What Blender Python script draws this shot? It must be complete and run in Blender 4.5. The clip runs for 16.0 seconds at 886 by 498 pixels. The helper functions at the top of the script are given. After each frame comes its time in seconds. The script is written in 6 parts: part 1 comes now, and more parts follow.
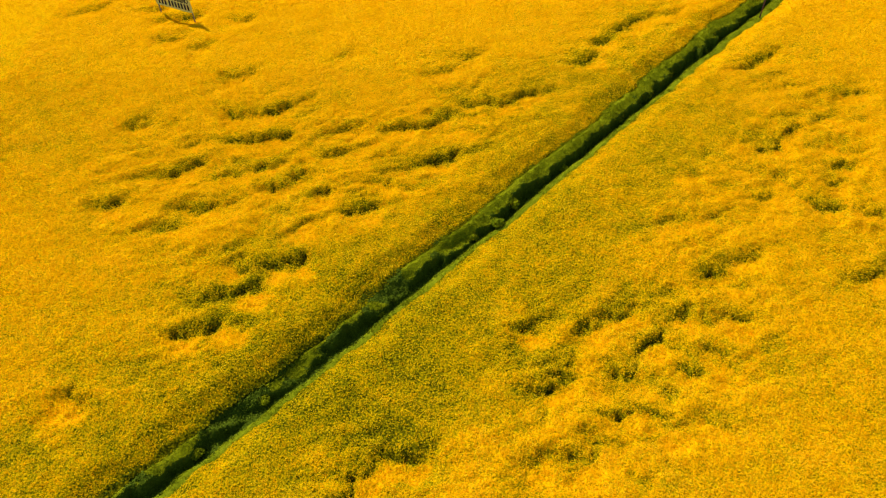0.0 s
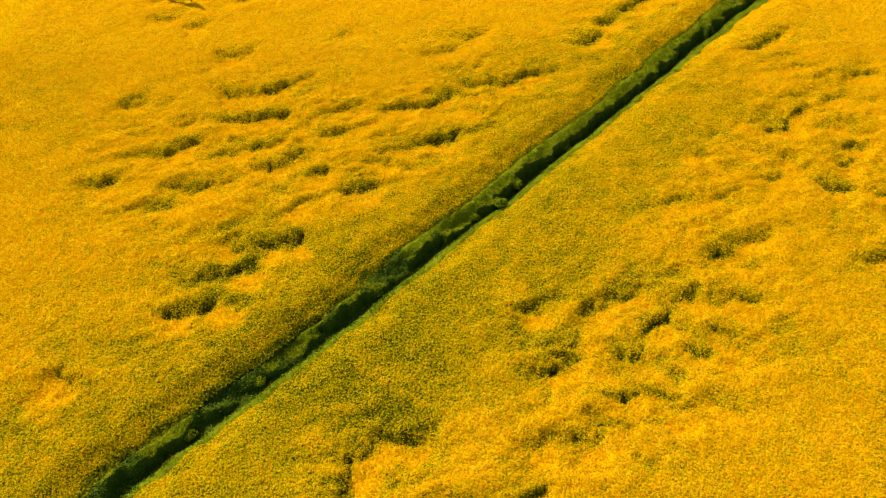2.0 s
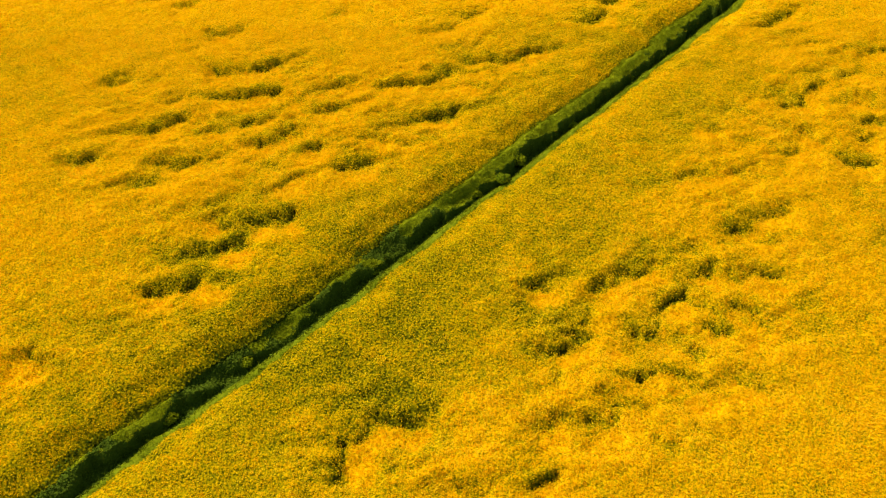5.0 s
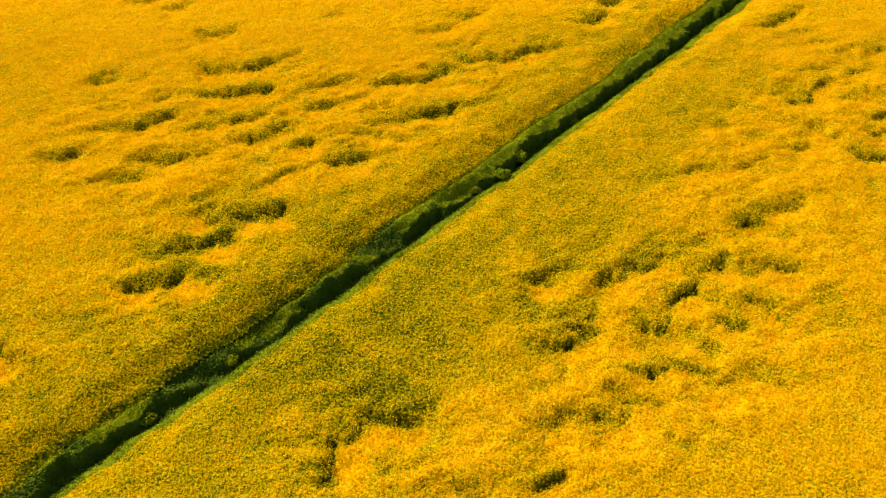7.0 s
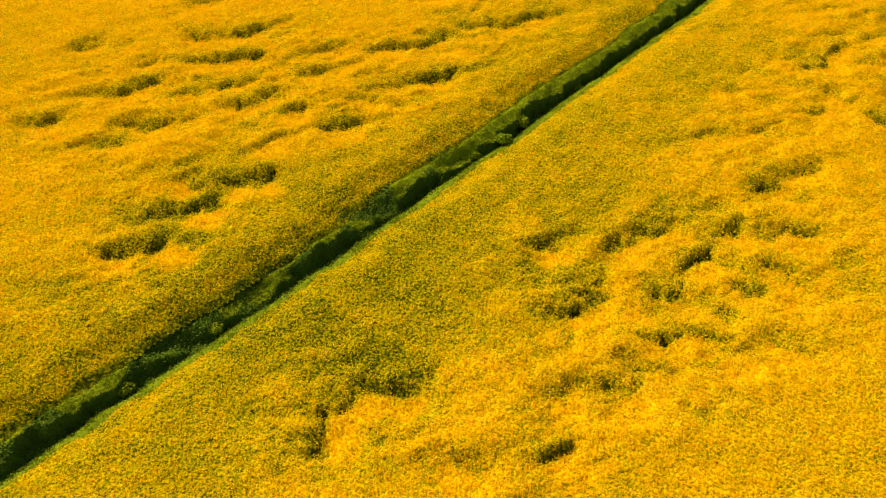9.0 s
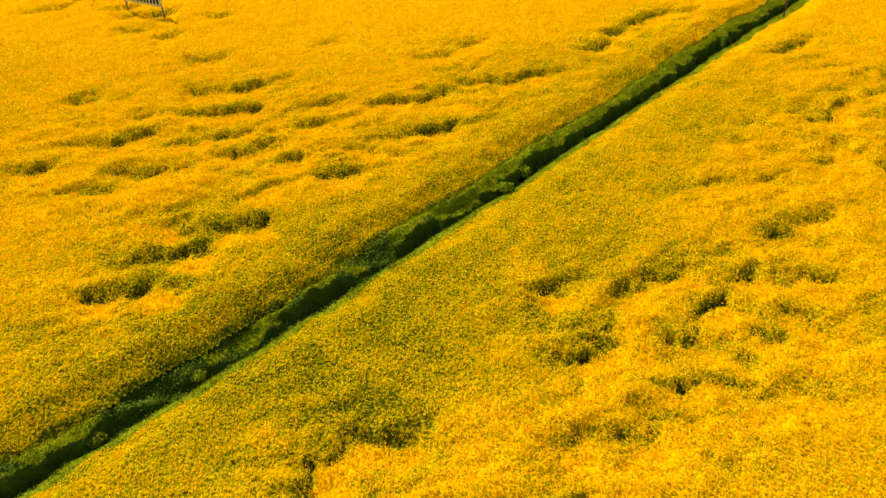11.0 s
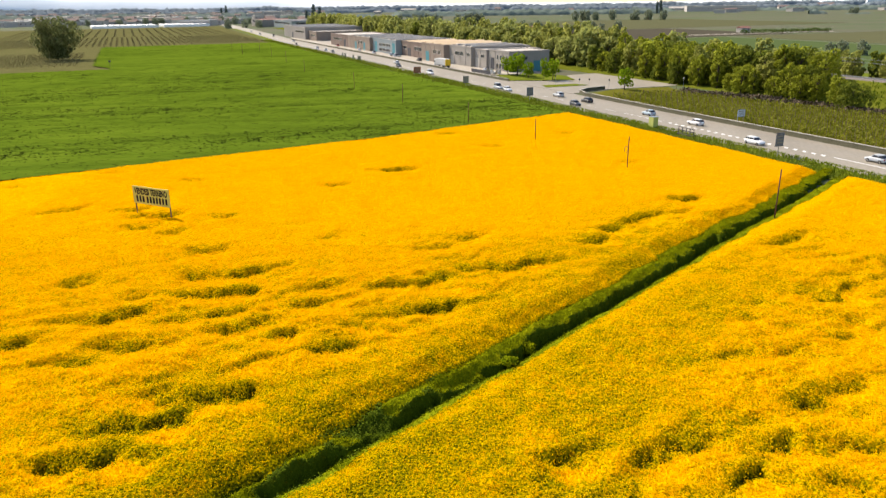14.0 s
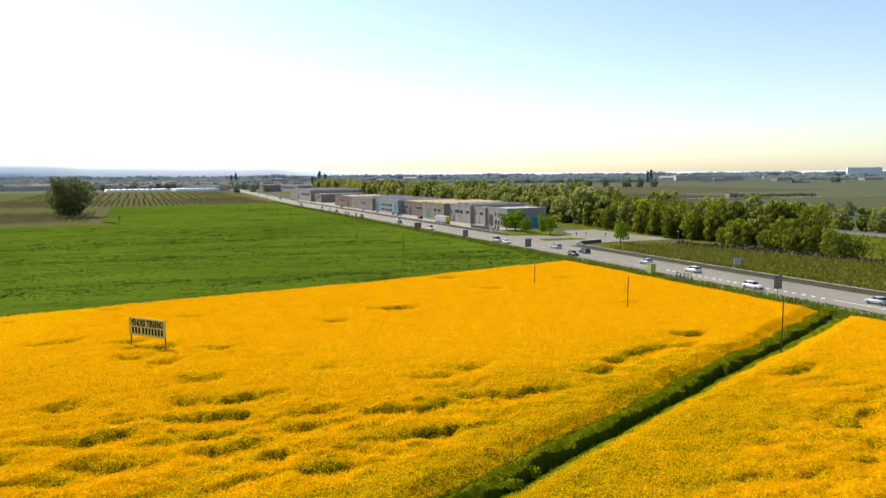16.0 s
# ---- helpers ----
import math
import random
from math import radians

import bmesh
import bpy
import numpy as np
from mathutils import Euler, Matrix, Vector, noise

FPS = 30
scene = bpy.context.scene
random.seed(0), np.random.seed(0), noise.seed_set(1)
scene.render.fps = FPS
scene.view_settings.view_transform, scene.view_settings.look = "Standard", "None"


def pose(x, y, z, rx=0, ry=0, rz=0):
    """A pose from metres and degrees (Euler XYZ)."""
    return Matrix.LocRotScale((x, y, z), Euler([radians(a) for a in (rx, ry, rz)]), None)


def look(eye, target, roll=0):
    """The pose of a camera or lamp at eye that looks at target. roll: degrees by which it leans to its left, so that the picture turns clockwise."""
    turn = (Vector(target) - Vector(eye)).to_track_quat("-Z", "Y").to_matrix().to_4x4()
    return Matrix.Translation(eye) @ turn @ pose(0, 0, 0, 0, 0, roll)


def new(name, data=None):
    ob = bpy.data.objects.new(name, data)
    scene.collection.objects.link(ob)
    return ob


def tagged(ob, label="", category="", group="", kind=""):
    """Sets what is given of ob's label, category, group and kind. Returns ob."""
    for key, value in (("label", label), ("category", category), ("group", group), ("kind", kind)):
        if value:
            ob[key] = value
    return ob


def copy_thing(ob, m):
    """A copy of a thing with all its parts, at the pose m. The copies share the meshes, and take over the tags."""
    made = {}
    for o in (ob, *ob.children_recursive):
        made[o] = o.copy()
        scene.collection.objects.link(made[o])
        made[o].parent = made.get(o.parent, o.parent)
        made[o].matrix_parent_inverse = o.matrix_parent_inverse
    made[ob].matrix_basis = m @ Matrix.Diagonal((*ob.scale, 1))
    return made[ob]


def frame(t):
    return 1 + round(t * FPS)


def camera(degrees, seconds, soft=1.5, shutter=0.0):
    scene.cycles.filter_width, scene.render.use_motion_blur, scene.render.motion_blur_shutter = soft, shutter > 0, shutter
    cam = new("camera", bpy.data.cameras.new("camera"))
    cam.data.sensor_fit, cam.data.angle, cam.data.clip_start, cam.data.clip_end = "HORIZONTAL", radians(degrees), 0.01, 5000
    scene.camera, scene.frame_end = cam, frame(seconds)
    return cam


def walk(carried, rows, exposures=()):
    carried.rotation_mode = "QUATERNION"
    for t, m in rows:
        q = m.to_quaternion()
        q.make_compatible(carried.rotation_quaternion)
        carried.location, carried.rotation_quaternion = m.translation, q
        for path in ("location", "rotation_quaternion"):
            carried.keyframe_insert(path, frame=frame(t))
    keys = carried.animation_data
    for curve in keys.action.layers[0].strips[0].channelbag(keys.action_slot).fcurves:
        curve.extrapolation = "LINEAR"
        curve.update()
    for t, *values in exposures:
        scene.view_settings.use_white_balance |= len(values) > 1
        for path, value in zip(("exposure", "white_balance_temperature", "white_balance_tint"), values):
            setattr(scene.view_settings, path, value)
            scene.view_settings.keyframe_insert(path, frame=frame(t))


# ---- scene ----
cam = camera(62.3, 16.0, soft=1.15, shutter=0.45)
PATH = [
    (0, (-1.452, -1.716, 56.441), (-1.507, -0.345, 54.986), -2.1),
    (0.5, (-1.476, -1.661, 56.005), (-1.532, -0.294, 54.547), -2.1),
    (1, (-1.557, -1.622, 55.391), (-1.609, -0.256, 53.931), -2.0),
    (1.5, (-1.619, -1.66, 54.698), (-1.672, -0.295, 53.237), -1.9),
    (2, (-1.633, -1.623, 53.939), (-1.687, -0.26, 52.476), -1.9),
    (2.5, (-1.661, -1.564, 53.126), (-1.714, -0.201, 51.663), -1.9),
    (3, (-1.752, -1.54, 52.297), (-1.804, -0.177, 50.834), -1.9),
    (3.5, (-1.9, -1.431, 51.452), (-1.949, -0.071, 49.987), -1.8),
    (4, (-2.004, -1.297, 50.648), (-2.051, 0.059, 49.178), -1.7),
    (6.5, (-2.306, -1.273, 44.593), (-2.341, 0.182, 43.221), -1.5),
    (7, (-2.317, -1.199, 43.751), (-2.351, 0.252, 42.375), -1.4),
    (7.5, (-2.324, -1.077, 42.902), (-2.358, 0.37, 41.521), -1.5),
    (8, (-2.394, -0.886, 42.045), (-2.425, 0.555, 40.659), -1.4),
    (10.3, (-2.43, -0.352, 36.56), (-2.457, 1.155, 35.246), -1.2),
    (10.5, (-2.43, -0.349, 36.348), (-2.457, 1.18, 35.059), -1.2),
    (11, (-2.5, -0.343, 35.399), (-2.525, 1.252, 34.192), -1.0),
    (11.5, (-2.537, -0.318, 34.355), (-2.561, 1.339, 33.236), -1.0),
    (12, (-2.546, -0.285, 33.278), (-2.57, 1.431, 32.25), -0.9),
    (12.5, (-2.539, -0.282, 32.188), (-2.561, 1.486, 31.254), -0.9),
    (13, (-2.56, -0.329, 31.015), (-2.58, 1.488, 30.18), -0.8),
    (13.5, (-2.577, -0.24, 29.829), (-2.596, 1.62, 29.094), -0.8),
    (14, (-2.674, -0.192, 28.874), (-2.691, 1.704, 28.237), -0.7),
    (14.5, (-2.791, -0.086, 27.832), (-2.805, 1.841, 27.295), -0.5),
    (15, (-2.77, -0.061, 26.602), (-2.783, 1.893, 26.174), -0.6),
    (15.5, (-2.758, -0.086, 25.539), (-2.77, 1.888, 25.218), -0.4),
    (16, (-2.786, -0.157, 24.622), (-2.798, 1.832, 24.416), -0.4),
]
walk(cam, [(t, look(eye, target, roll)) for t, eye, target, roll in PATH],
     [(0, 0.19, 6500, 10), (4, 0.23, 6500, 10), (8, 0.30, 6550, 11), (11, 0.40, 6700, 12), (12.5, 0.58, 6950, 14),
      (13.5, 0.59, 7000, 14), (14.5, 0.55, 6850, 13), (15.5, 0.38, 6600, 11), (16, 0.23, 6500, 10)])


# ---- world, sun, exposure ----
SUN_AZ, SUN_EL = 44.0, 43.0      # degrees left of straight ahead, degrees above the horizon
world = bpy.data.worlds.new("world")
scene.world = world
world.use_nodes = True
wn = world.node_tree.nodes
sky = wn.new("ShaderNodeTexSky")
sky.sky_type, sky.sun_disc = "NISHITA", False
sky.sun_elevation, sky.sun_rotation = radians(SUN_EL), radians(-SUN_AZ)
sky.air_density, sky.dust_density, sky.ozone_density = 0.95, 0.68, 0.75
wn["Background"].inputs["Strength"].default_value = 0.15
world.node_tree.links.new(sky.outputs["Color"], wn["Background"].inputs["Color"])
sun = new("sun", bpy.data.lights.new("sun", "SUN"))
sun.data.energy, sun.data.angle, sun.data.color = 5.0, radians(0.6), (1.0, 0.93, 0.80)
sun_way = Vector((-math.sin(radians(SUN_AZ)) * math.cos(radians(SUN_EL)), math.cos(radians(SUN_AZ)) * math.cos(radians(SUN_EL)), math.sin(radians(SUN_EL))))
sun.matrix_world = look(sun_way * 200, (0, 0, 0))


# ---- small helpers ----
RNG = np.random.default_rng(7)
ROAD0, DX, DY = (63.9, 140.1), -0.3896, 0.921       # a point of the road's near edge; its way into the distance


def rd(s, a, z=0.0):
    """A place s metres along the road and a metres across it, away from the canola."""
    return Vector((ROAD0[0] + s * DX + a * DY, ROAD0[1] + s * DY - a * DX, z))


ROAD_TURN = math.degrees(math.atan2(DY, DX))          # the road's way, degrees


def bend(s):
    """How far the road has swung aside s metres along it."""
    return 0.045 * min(max(0.0, s - 470), 330) + 0.035 * max(0.0, s - 800)


def across(x, y):
    return (x - ROAD0[0]) * DY - (y - ROAD0[1]) * DX


def along(x, y):
    return (x - ROAD0[0]) * DX + (y - ROAD0[1]) * DY


def lattice(ix, iy, seed):
    n = (ix.astype(np.int64) * 374761393 + iy.astype(np.int64) * 668265263 + seed * 974634777) & 0xFFFFFFFF
    n = ((n ^ (n >> 13)) * 1274126177) & 0xFFFFFFFF
    return ((n ^ (n >> 16)) & 0xFFFF) / 65535.0


def grain(x, y, size, seed=0):
    """Smooth value noise, 0 to 1, on arrays."""
    x, y = np.asarray(x) / size, np.asarray(y) / size
    ix, iy = np.floor(x), np.floor(y)
    fx, fy = x - ix, y - iy
    fx, fy = fx * fx * (3 - 2 * fx), fy * fy * (3 - 2 * fy)
    a, b = lattice(ix, iy, seed), lattice(ix + 1, iy, seed)
    c, d = lattice(ix, iy + 1, seed), lattice(ix + 1, iy + 1, seed)
    return (a * (1 - fx) + b * fx) * (1 - fy) + (c * (1 - fx) + d * fx) * fy


def rough(x, y, size, seed=0):
    return 0.5 * grain(x, y, size, seed) + 0.3 * grain(x, y, size / 2.1, seed + 1) + 0.2 * grain(x, y, size / 4.3, seed + 2)


def smooth(a, b, v):
    t = np.clip((v - a) / (b - a), 0, 1)
    return t * t * (3 - 2 * t)


def array_mesh(name, verts, faces, mats, shade=False):
    """A mesh from numpy arrays: faces all of one size."""
    me = bpy.data.meshes.new(name)
    verts, faces = np.asarray(verts, np.float32), np.asarray(faces, np.int32)
    k = faces.shape[1]
    me.vertices.add(len(verts))
    me.vertices.foreach_set("co", verts.ravel())
    me.loops.add(faces.size)
    me.loops.foreach_set("vertex_index", faces.ravel())
    me.polygons.add(len(faces))
    me.polygons.foreach_set("loop_start", np.arange(0, faces.size, k, dtype=np.int32))
    if shade:
        me.polygons.foreach_set("use_smooth", np.ones(len(faces), bool))
    for m in mats:
        me.materials.append(m)
    me.update(calc_edges=True)
    me.validate()
    return me


def grid_mesh(name, xs, ys, height, keep, mats, shade=True, crop_tone=None):
    """A sheet over a grid; height and keep are functions of arrays x, y."""
    X, Y = np.meshgrid(xs, ys)
    Z = height(X, Y)
    nx = len(xs)
    idx = np.arange(X.size).reshape(X.shape)
    f = np.stack([idx[:-1, :-1], idx[:-1, 1:], idx[1:, 1:], idx[1:, :-1]], -1).reshape(-1, 4)
    cx, cy = (X[:-1, :-1] + X[1:, 1:]) / 2, (Y[:-1, :-1] + Y[1:, 1:]) / 2
    f = f[keep(cx, cy).ravel()]
    used, inv = np.unique(f, return_inverse=True)
    v = np.stack([X.ravel(), Y.ravel(), Z.ravel()], -1)[used]
    me = array_mesh(name, v, inv.reshape(-1, 4), mats, shade)
    if crop_tone is not None:
        at = me.attributes.new("crop_tone", "FLOAT", "POINT")
        at.data.foreach_set("value", crop_tone(v[:, 0], v[:, 1]).astype(np.float32))
    return me


class Geo:
    """Collects boxes, tubes and plates into one mesh."""

    def __init__(self):
        self.v, self.f, self.m = [], [], []

    def add(self, verts, faces, m=0):
        n = len(self.v)
        self.v += [tuple(v) for v in verts]
        self.f += [tuple(i + n for i in f) for f in faces]
        self.m += [m] * len(faces)
        return self

    def box(self, x0, x1, y0, y1, z0, z1, m=0, bevel=0.0):
        b = bevel
        if not b:
            v = [(x, y, z) for z in (z0, z1) for x, y in ((x0, y0), (x1, y0), (x1, y1), (x0, y1))]
            return self.add(v, [(3, 2, 1, 0), (4, 5, 6, 7), (0, 1, 5, 4), (1, 2, 6, 5), (2, 3, 7, 6), (3, 0, 4, 7)], m)
        bm = bmesh.new()
        bmesh.ops.create_cube(bm, size=1)
        bmesh.ops.scale(bm, vec=(x1 - x0, y1 - y0, z1 - z0), verts=bm.verts)
        bmesh.ops.translate(bm, vec=((x0 + x1) / 2, (y0 + y1) / 2, (z0 + z1) / 2), verts=bm.verts)
        bmesh.ops.bevel(bm, geom=bm.edges[:], offset=b, segments=1, affect="EDGES")
        bm.verts.index_update()
        self.add([v.co for v in bm.verts], [[v.index for v in f.verts] for f in bm.faces], m)
        bm.free()
        return self

    def tube(self, p, q, r0, r1=None, n=8, m=0, cap=True):
        p, q = Vector(p), Vector(q)
        r1 = r0 if r1 is None else r1
        w = (q - p).normalized()
        u = w.orthogonal().normalized()
        t = w.cross(u)
        v = []
        for c, r in ((p, r0), (q, r1)):
            v += [c + u * (r * math.cos(2 * math.pi * i / n)) + t * (r * math.sin(2 * math.pi * i / n)) for i in range(n)]
        f = [(i, (i + 1) % n, n + (i + 1) % n, n + i) for i in range(n)]
        if cap:
            f += [tuple(range(n - 1, -1, -1)), tuple(range(n, 2 * n))]
        return self.add(v, f, m)

    def profile(self, pts, y0, y1, m=0):
        """A closed outline in x, z pulled along y."""
        n = len(pts)
        v = [(x, y0, z) for x, z in pts] + [(x, y1, z) for x, z in pts]
        f = [(i, n + i, n + (i + 1) % n, (i + 1) % n) for i in range(n)]
        return self.add(v, f + [tuple(range(n)), tuple(range(2 * n - 1, n - 1, -1))], m)

    def mesh(self, name, mats, shade=False):
        me = bpy.data.meshes.new(name)
        me.from_pydata(self.v, [], self.f)
        for m in mats:
            me.materials.append(m)
        me.polygons.foreach_set("material_index", self.m)
        if shade:
            me.polygons.foreach_set("use_smooth", [True] * len(self.f))
        bm = bmesh.new()
        bm.from_mesh(me)
        bmesh.ops.recalc_face_normals(bm, faces=bm.faces)
        bm.to_mesh(me)
        bm.free()
        me.update()
        return me


def part(name, mesh, parent, label="", m=None):
    ob = new(name, mesh)
    ob.parent = parent
    if m is not None:
        ob.matrix_basis = m
    return tagged(ob, label) if label else ob


def thing(name, label, category, m=None, mesh=None, group="", kind=""):
    ob = new(name, mesh)
    if mesh is None:
        ob.empty_display_size = 0.2
    if m is not None:
        ob.matrix_basis = m
    return tagged(ob, label, category, group, kind)


def structure(name, mesh, label, category, kind="structure"):
    return tagged(new(name, mesh), label, category, "", kind)


# ---- materials ----
def material(name, colours, size=1.0, fine=0.0, rough=0.8, bump=0.0, random="", leaf=0.0, metal=0.0, stretch=(1, 1, 1), turn=0.0, spec=0.1, patch=0.5, contrast=1.0, coords="Object", crop_tone=False):
    """Colours blended by coarse noise (size, metres) and fine noise; random: 'island' or 'object' shifts the blend piece by piece; leaf: share of light let through."""
    mt = bpy.data.materials.new(name)
    mt.use_nodes = True
    nt = mt.node_tree
    nd, ln = nt.nodes, nt.links
    p = nd["Principled BSDF"]
    p.inputs["Roughness"].default_value, p.inputs["Metallic"].default_value = rough, metal
    p.inputs["Specular IOR Level"].default_value = spec
    tc = nd.new("ShaderNodeNewGeometry" if coords == "World" else "ShaderNodeTexCoord")
    mp = nd.new("ShaderNodeMapping")
    mp.inputs["Scale"].default_value = stretch
    mp.inputs["Rotation"].default_value = (0, 0, radians(turn))
    ln.new(tc.outputs["Position" if coords == "World" else "Object"], mp.inputs["Vector"])
    n1 = nd.new("ShaderNodeTexNoise")
    n1.inputs["Scale"].default_value, n1.inputs["Detail"].default_value, n1.inputs["Roughness"].default_value = 1 / size, 4, 0.6
    ln.new(mp.outputs["Vector"], n1.inputs["Vector"])
    val = n1.outputs["Fac"]

    def op(kind, a, b):
        m = nd.new("ShaderNodeMath")
        m.operation = kind
        for i, s in enumerate((a, b)):
            if hasattr(s, "node"):
                ln.new(s, m.inputs[i])
            else:
                m.inputs[i].default_value = s
        return m.outputs[0]

    n2 = None
    if fine:
        n2 = nd.new("ShaderNodeTexNoise")
        n2.inputs["Scale"].default_value, n2.inputs["Detail"].default_value = 1 / fine, 3
        ln.new(mp.outputs["Vector"], n2.inputs["Vector"])
        val = op("ADD", op("MULTIPLY", val, 1 - patch), op("MULTIPLY", n2.outputs["Fac"], patch))
    val = op("ADD", op("MULTIPLY", op("SUBTRACT", val, 0.5), 2.2 * contrast), 0.5)
    if crop_tone:
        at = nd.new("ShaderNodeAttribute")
        at.attribute_name = "crop_tone"
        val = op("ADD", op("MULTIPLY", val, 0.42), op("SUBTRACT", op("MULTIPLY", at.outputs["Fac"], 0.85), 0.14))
    if random:
        r = nd.new("ShaderNodeNewGeometry").outputs["Random Per Island"] if random == "island" else nd.new("ShaderNodeObjectInfo").outputs["Random"]
        val = op("ADD", op("MULTIPLY", val, 0.4), op("MULTIPLY", r, 0.6))
    ramp = nd.new("ShaderNodeValToRGB")
    ramp.color_ramp.elements[0].color = (*colours[0], 1)
    ramp.color_ramp.elements[1].color = (*colours[-1], 1)
    for i, c in enumerate(colours[1:-1]):
        e = ramp.color_ramp.elements.new((i + 1) / (len(colours) - 1))
        e.color = (*c, 1)
    ln.new(val, ramp.inputs["Fac"])
    ln.new(ramp.outputs["Color"], p.inputs["Base Color"])
    if bump:
        b = nd.new("ShaderNodeBump")
        b.inputs["Strength"].default_value, b.inputs["Distance"].default_value = 1.0, bump
        ln.new((n2 or n1).outputs["Fac"], b.inputs["Height"])
        ln.new(b.outputs["Normal"], p.inputs["Normal"])
    if leaf:
        t = nd.new("ShaderNodeBsdfTranslucent")
        mx = nd.new("ShaderNodeMixShader")
        mx.inputs["Fac"].default_value = leaf
        ln.new(ramp.outputs["Color"], t.inputs["Color"])
        ln.new(p.outputs["BSDF"], mx.inputs[1])
        ln.new(t.outputs["BSDF"], mx.inputs[2])
        ln.new(mx.outputs["Shader"], nd["Material Output"].inputs["Surface"])
    return mt


FLOWER = material("canola_flower", [(0.71, 0.39, 0.0005), (0.84, 0.485, 0.0006), (0.96, 0.66, 0.02)], 2.5, 0.0, 0.9, random="island", leaf=0.5, spec=0.0)
# dark tones mix bare stems with painted shade of hollows and pits
CANOPY = material("canola_stems", [(0.038, 0.039, 0.001), (0.19, 0.150, 0.001), (0.42, 0.268, 0.001), (0.74, 0.395, 0.001)], 1.1, 0.19, 0.95, bump=0.14, patch=0.8, contrast=2.8, spec=0.0, crop_tone=True)
SOIL = material("field_ground", [(0.05, 0.07, 0.015), (0.09, 0.11, 0.02), (0.13, 0.12, 0.03)], 3.0, 0.4, 0.95, bump=0.05, spec=0.0)
GRASS_LIGHT = material("bank_grass", [(0.10, 0.125, 0.003), (0.175, 0.20, 0.004), (0.26, 0.28, 0.008)], 1.0, 0.0, 0.9, random="island", leaf=0.35, spec=0.0)
TURF = material("turf", [(0.065, 0.095, 0.01), (0.115, 0.14, 0.016), (0.17, 0.18, 0.028)], 6.0, 0.5, 0.95, bump=0.08, spec=0.0)
BANK_TURF = material("bank_turf_bright", [(0.082, 0.105, 0.003), (0.16, 0.185, 0.004), (0.25, 0.262, 0.008)], 1.1, 0.12, 0.95, bump=0.08, spec=0.0, contrast=1.4)
DITCH_SOIL_SHADE = material("ditch_bank_shade", [(0.03, 0.046, 0.003), (0.062, 0.09, 0.005), (0.105, 0.138, 0.008)], 0.8, 0.15, 0.95, bump=0.06, spec=0.0)
WHEAT = material("wheat", [(0.028, 0.046, 0.005), (0.051, 0.083, 0.007), (0.079, 0.123, 0.010), (0.114, 0.162, 0.014)], 14.0, 0.9, 0.95, bump=0.3, stretch=(0.3, 1.7, 1), turn=-18, patch=0.45, contrast=1.5, spec=0.0, crop_tone=True)
LEAVES = [
    material("leaf_spring", [(0.19, 0.22, 0.022), (0.27, 0.295, 0.031), (0.35, 0.37, 0.045)], 3.0, 0, 0.8, random="island", leaf=0.68, spec=0.0),
    material("leaf_deep", [(0.088, 0.11, 0.017), (0.136, 0.163, 0.023), (0.19, 0.216, 0.033)], 3.0, 0, 0.8, random="island", leaf=0.65, spec=0.0),
    material("leaf_blossom", [(0.21, 0.22, 0.05), (0.295, 0.305, 0.07), (0.38, 0.385, 0.10)], 3.0, 0, 0.8, random="island", leaf=0.6, spec=0.0),
    material("leaf_bright", [(0.12, 0.20, 0.008), (0.20, 0.29, 0.012), (0.29, 0.38, 0.025)], 3.0, 0, 0.8, random="island", leaf=0.45, spec=0.0),
    # spring leaf paled and greyed: distance haze put into the colour
    material("leaf_haze_pale", [(0.245, 0.265, 0.075), (0.315, 0.335, 0.095), (0.385, 0.40, 0.12)], 3.0, 0, 0.8, random="island", leaf=0.55, spec=0.0),
]
BARK = material("bark", [(0.06, 0.045, 0.03), (0.14, 0.11, 0.08)], 0.6, 0.08, 0.9, bump=0.02)
WOOD = material("weathered_pole", [(0.07, 0.035, 0.025), (0.15, 0.075, 0.05)], 0.5, 0.06, 0.85, bump=0.005)
ASPHALT = material("asphalt", [(0.19, 0.165, 0.125), (0.25, 0.22, 0.17), (0.31, 0.275, 0.215)], 9.0, 0.5, 0.65, bump=0.006, stretch=(1, 0.35, 1), turn=-ROAD_TURN + 90, coords="World", spec=0.25)
GRAVEL = material("pale_yard", [(0.30, 0.265, 0.22), (0.42, 0.38, 0.32)], 7.0, 0.3, 0.95, bump=0.02)
PAINT = material("road_paint", [(0.62, 0.62, 0.6), (0.82, 0.82, 0.8)], 0.8, 0.1, 0.7)
CONCRETE = material("stained_concrete", [(0.05, 0.048, 0.028), (0.095, 0.09, 0.058), (0.15, 0.14, 0.10)], 3.0, 0.3, 0.9, bump=0.01)
CONCRETE_PALE = material("pale_concrete", [(0.40, 0.37, 0.32), (0.56, 0.52, 0.46)], 4.0, 0.25, 0.85, bump=0.005)
METAL = material("galvanised_metal", [(0.28, 0.29, 0.30), (0.45, 0.46, 0.47)], 0.6, 0.1, 0.45, metal=0.7)
METAL_DARK = material("dark_metal", [(0.05, 0.05, 0.055), (0.11, 0.11, 0.12)], 0.8, 0.1, 0.6, metal=0.3)


# ---- ground ----
xs = np.concatenate([np.linspace(-4600, -400, 22), np.linspace(-380, 380, 39), np.linspace(400, 4600, 22)])
ys = np.concatenate([np.linspace(-2500, -300, 10), np.linspace(-280, 380, 34), np.linspace(400, 4800, 24)])
FIELDS = material("far_fields", [(0.080, 0.090, 0.050), (0.085, 0.108, 0.048), (0.112, 0.104, 0.068), (0.07, 0.093, 0.046)], 160, 12, 0.95, stretch=(0.5, 1.3, 1), turn=25, patch=0.3, contrast=1.6, spec=0.05)


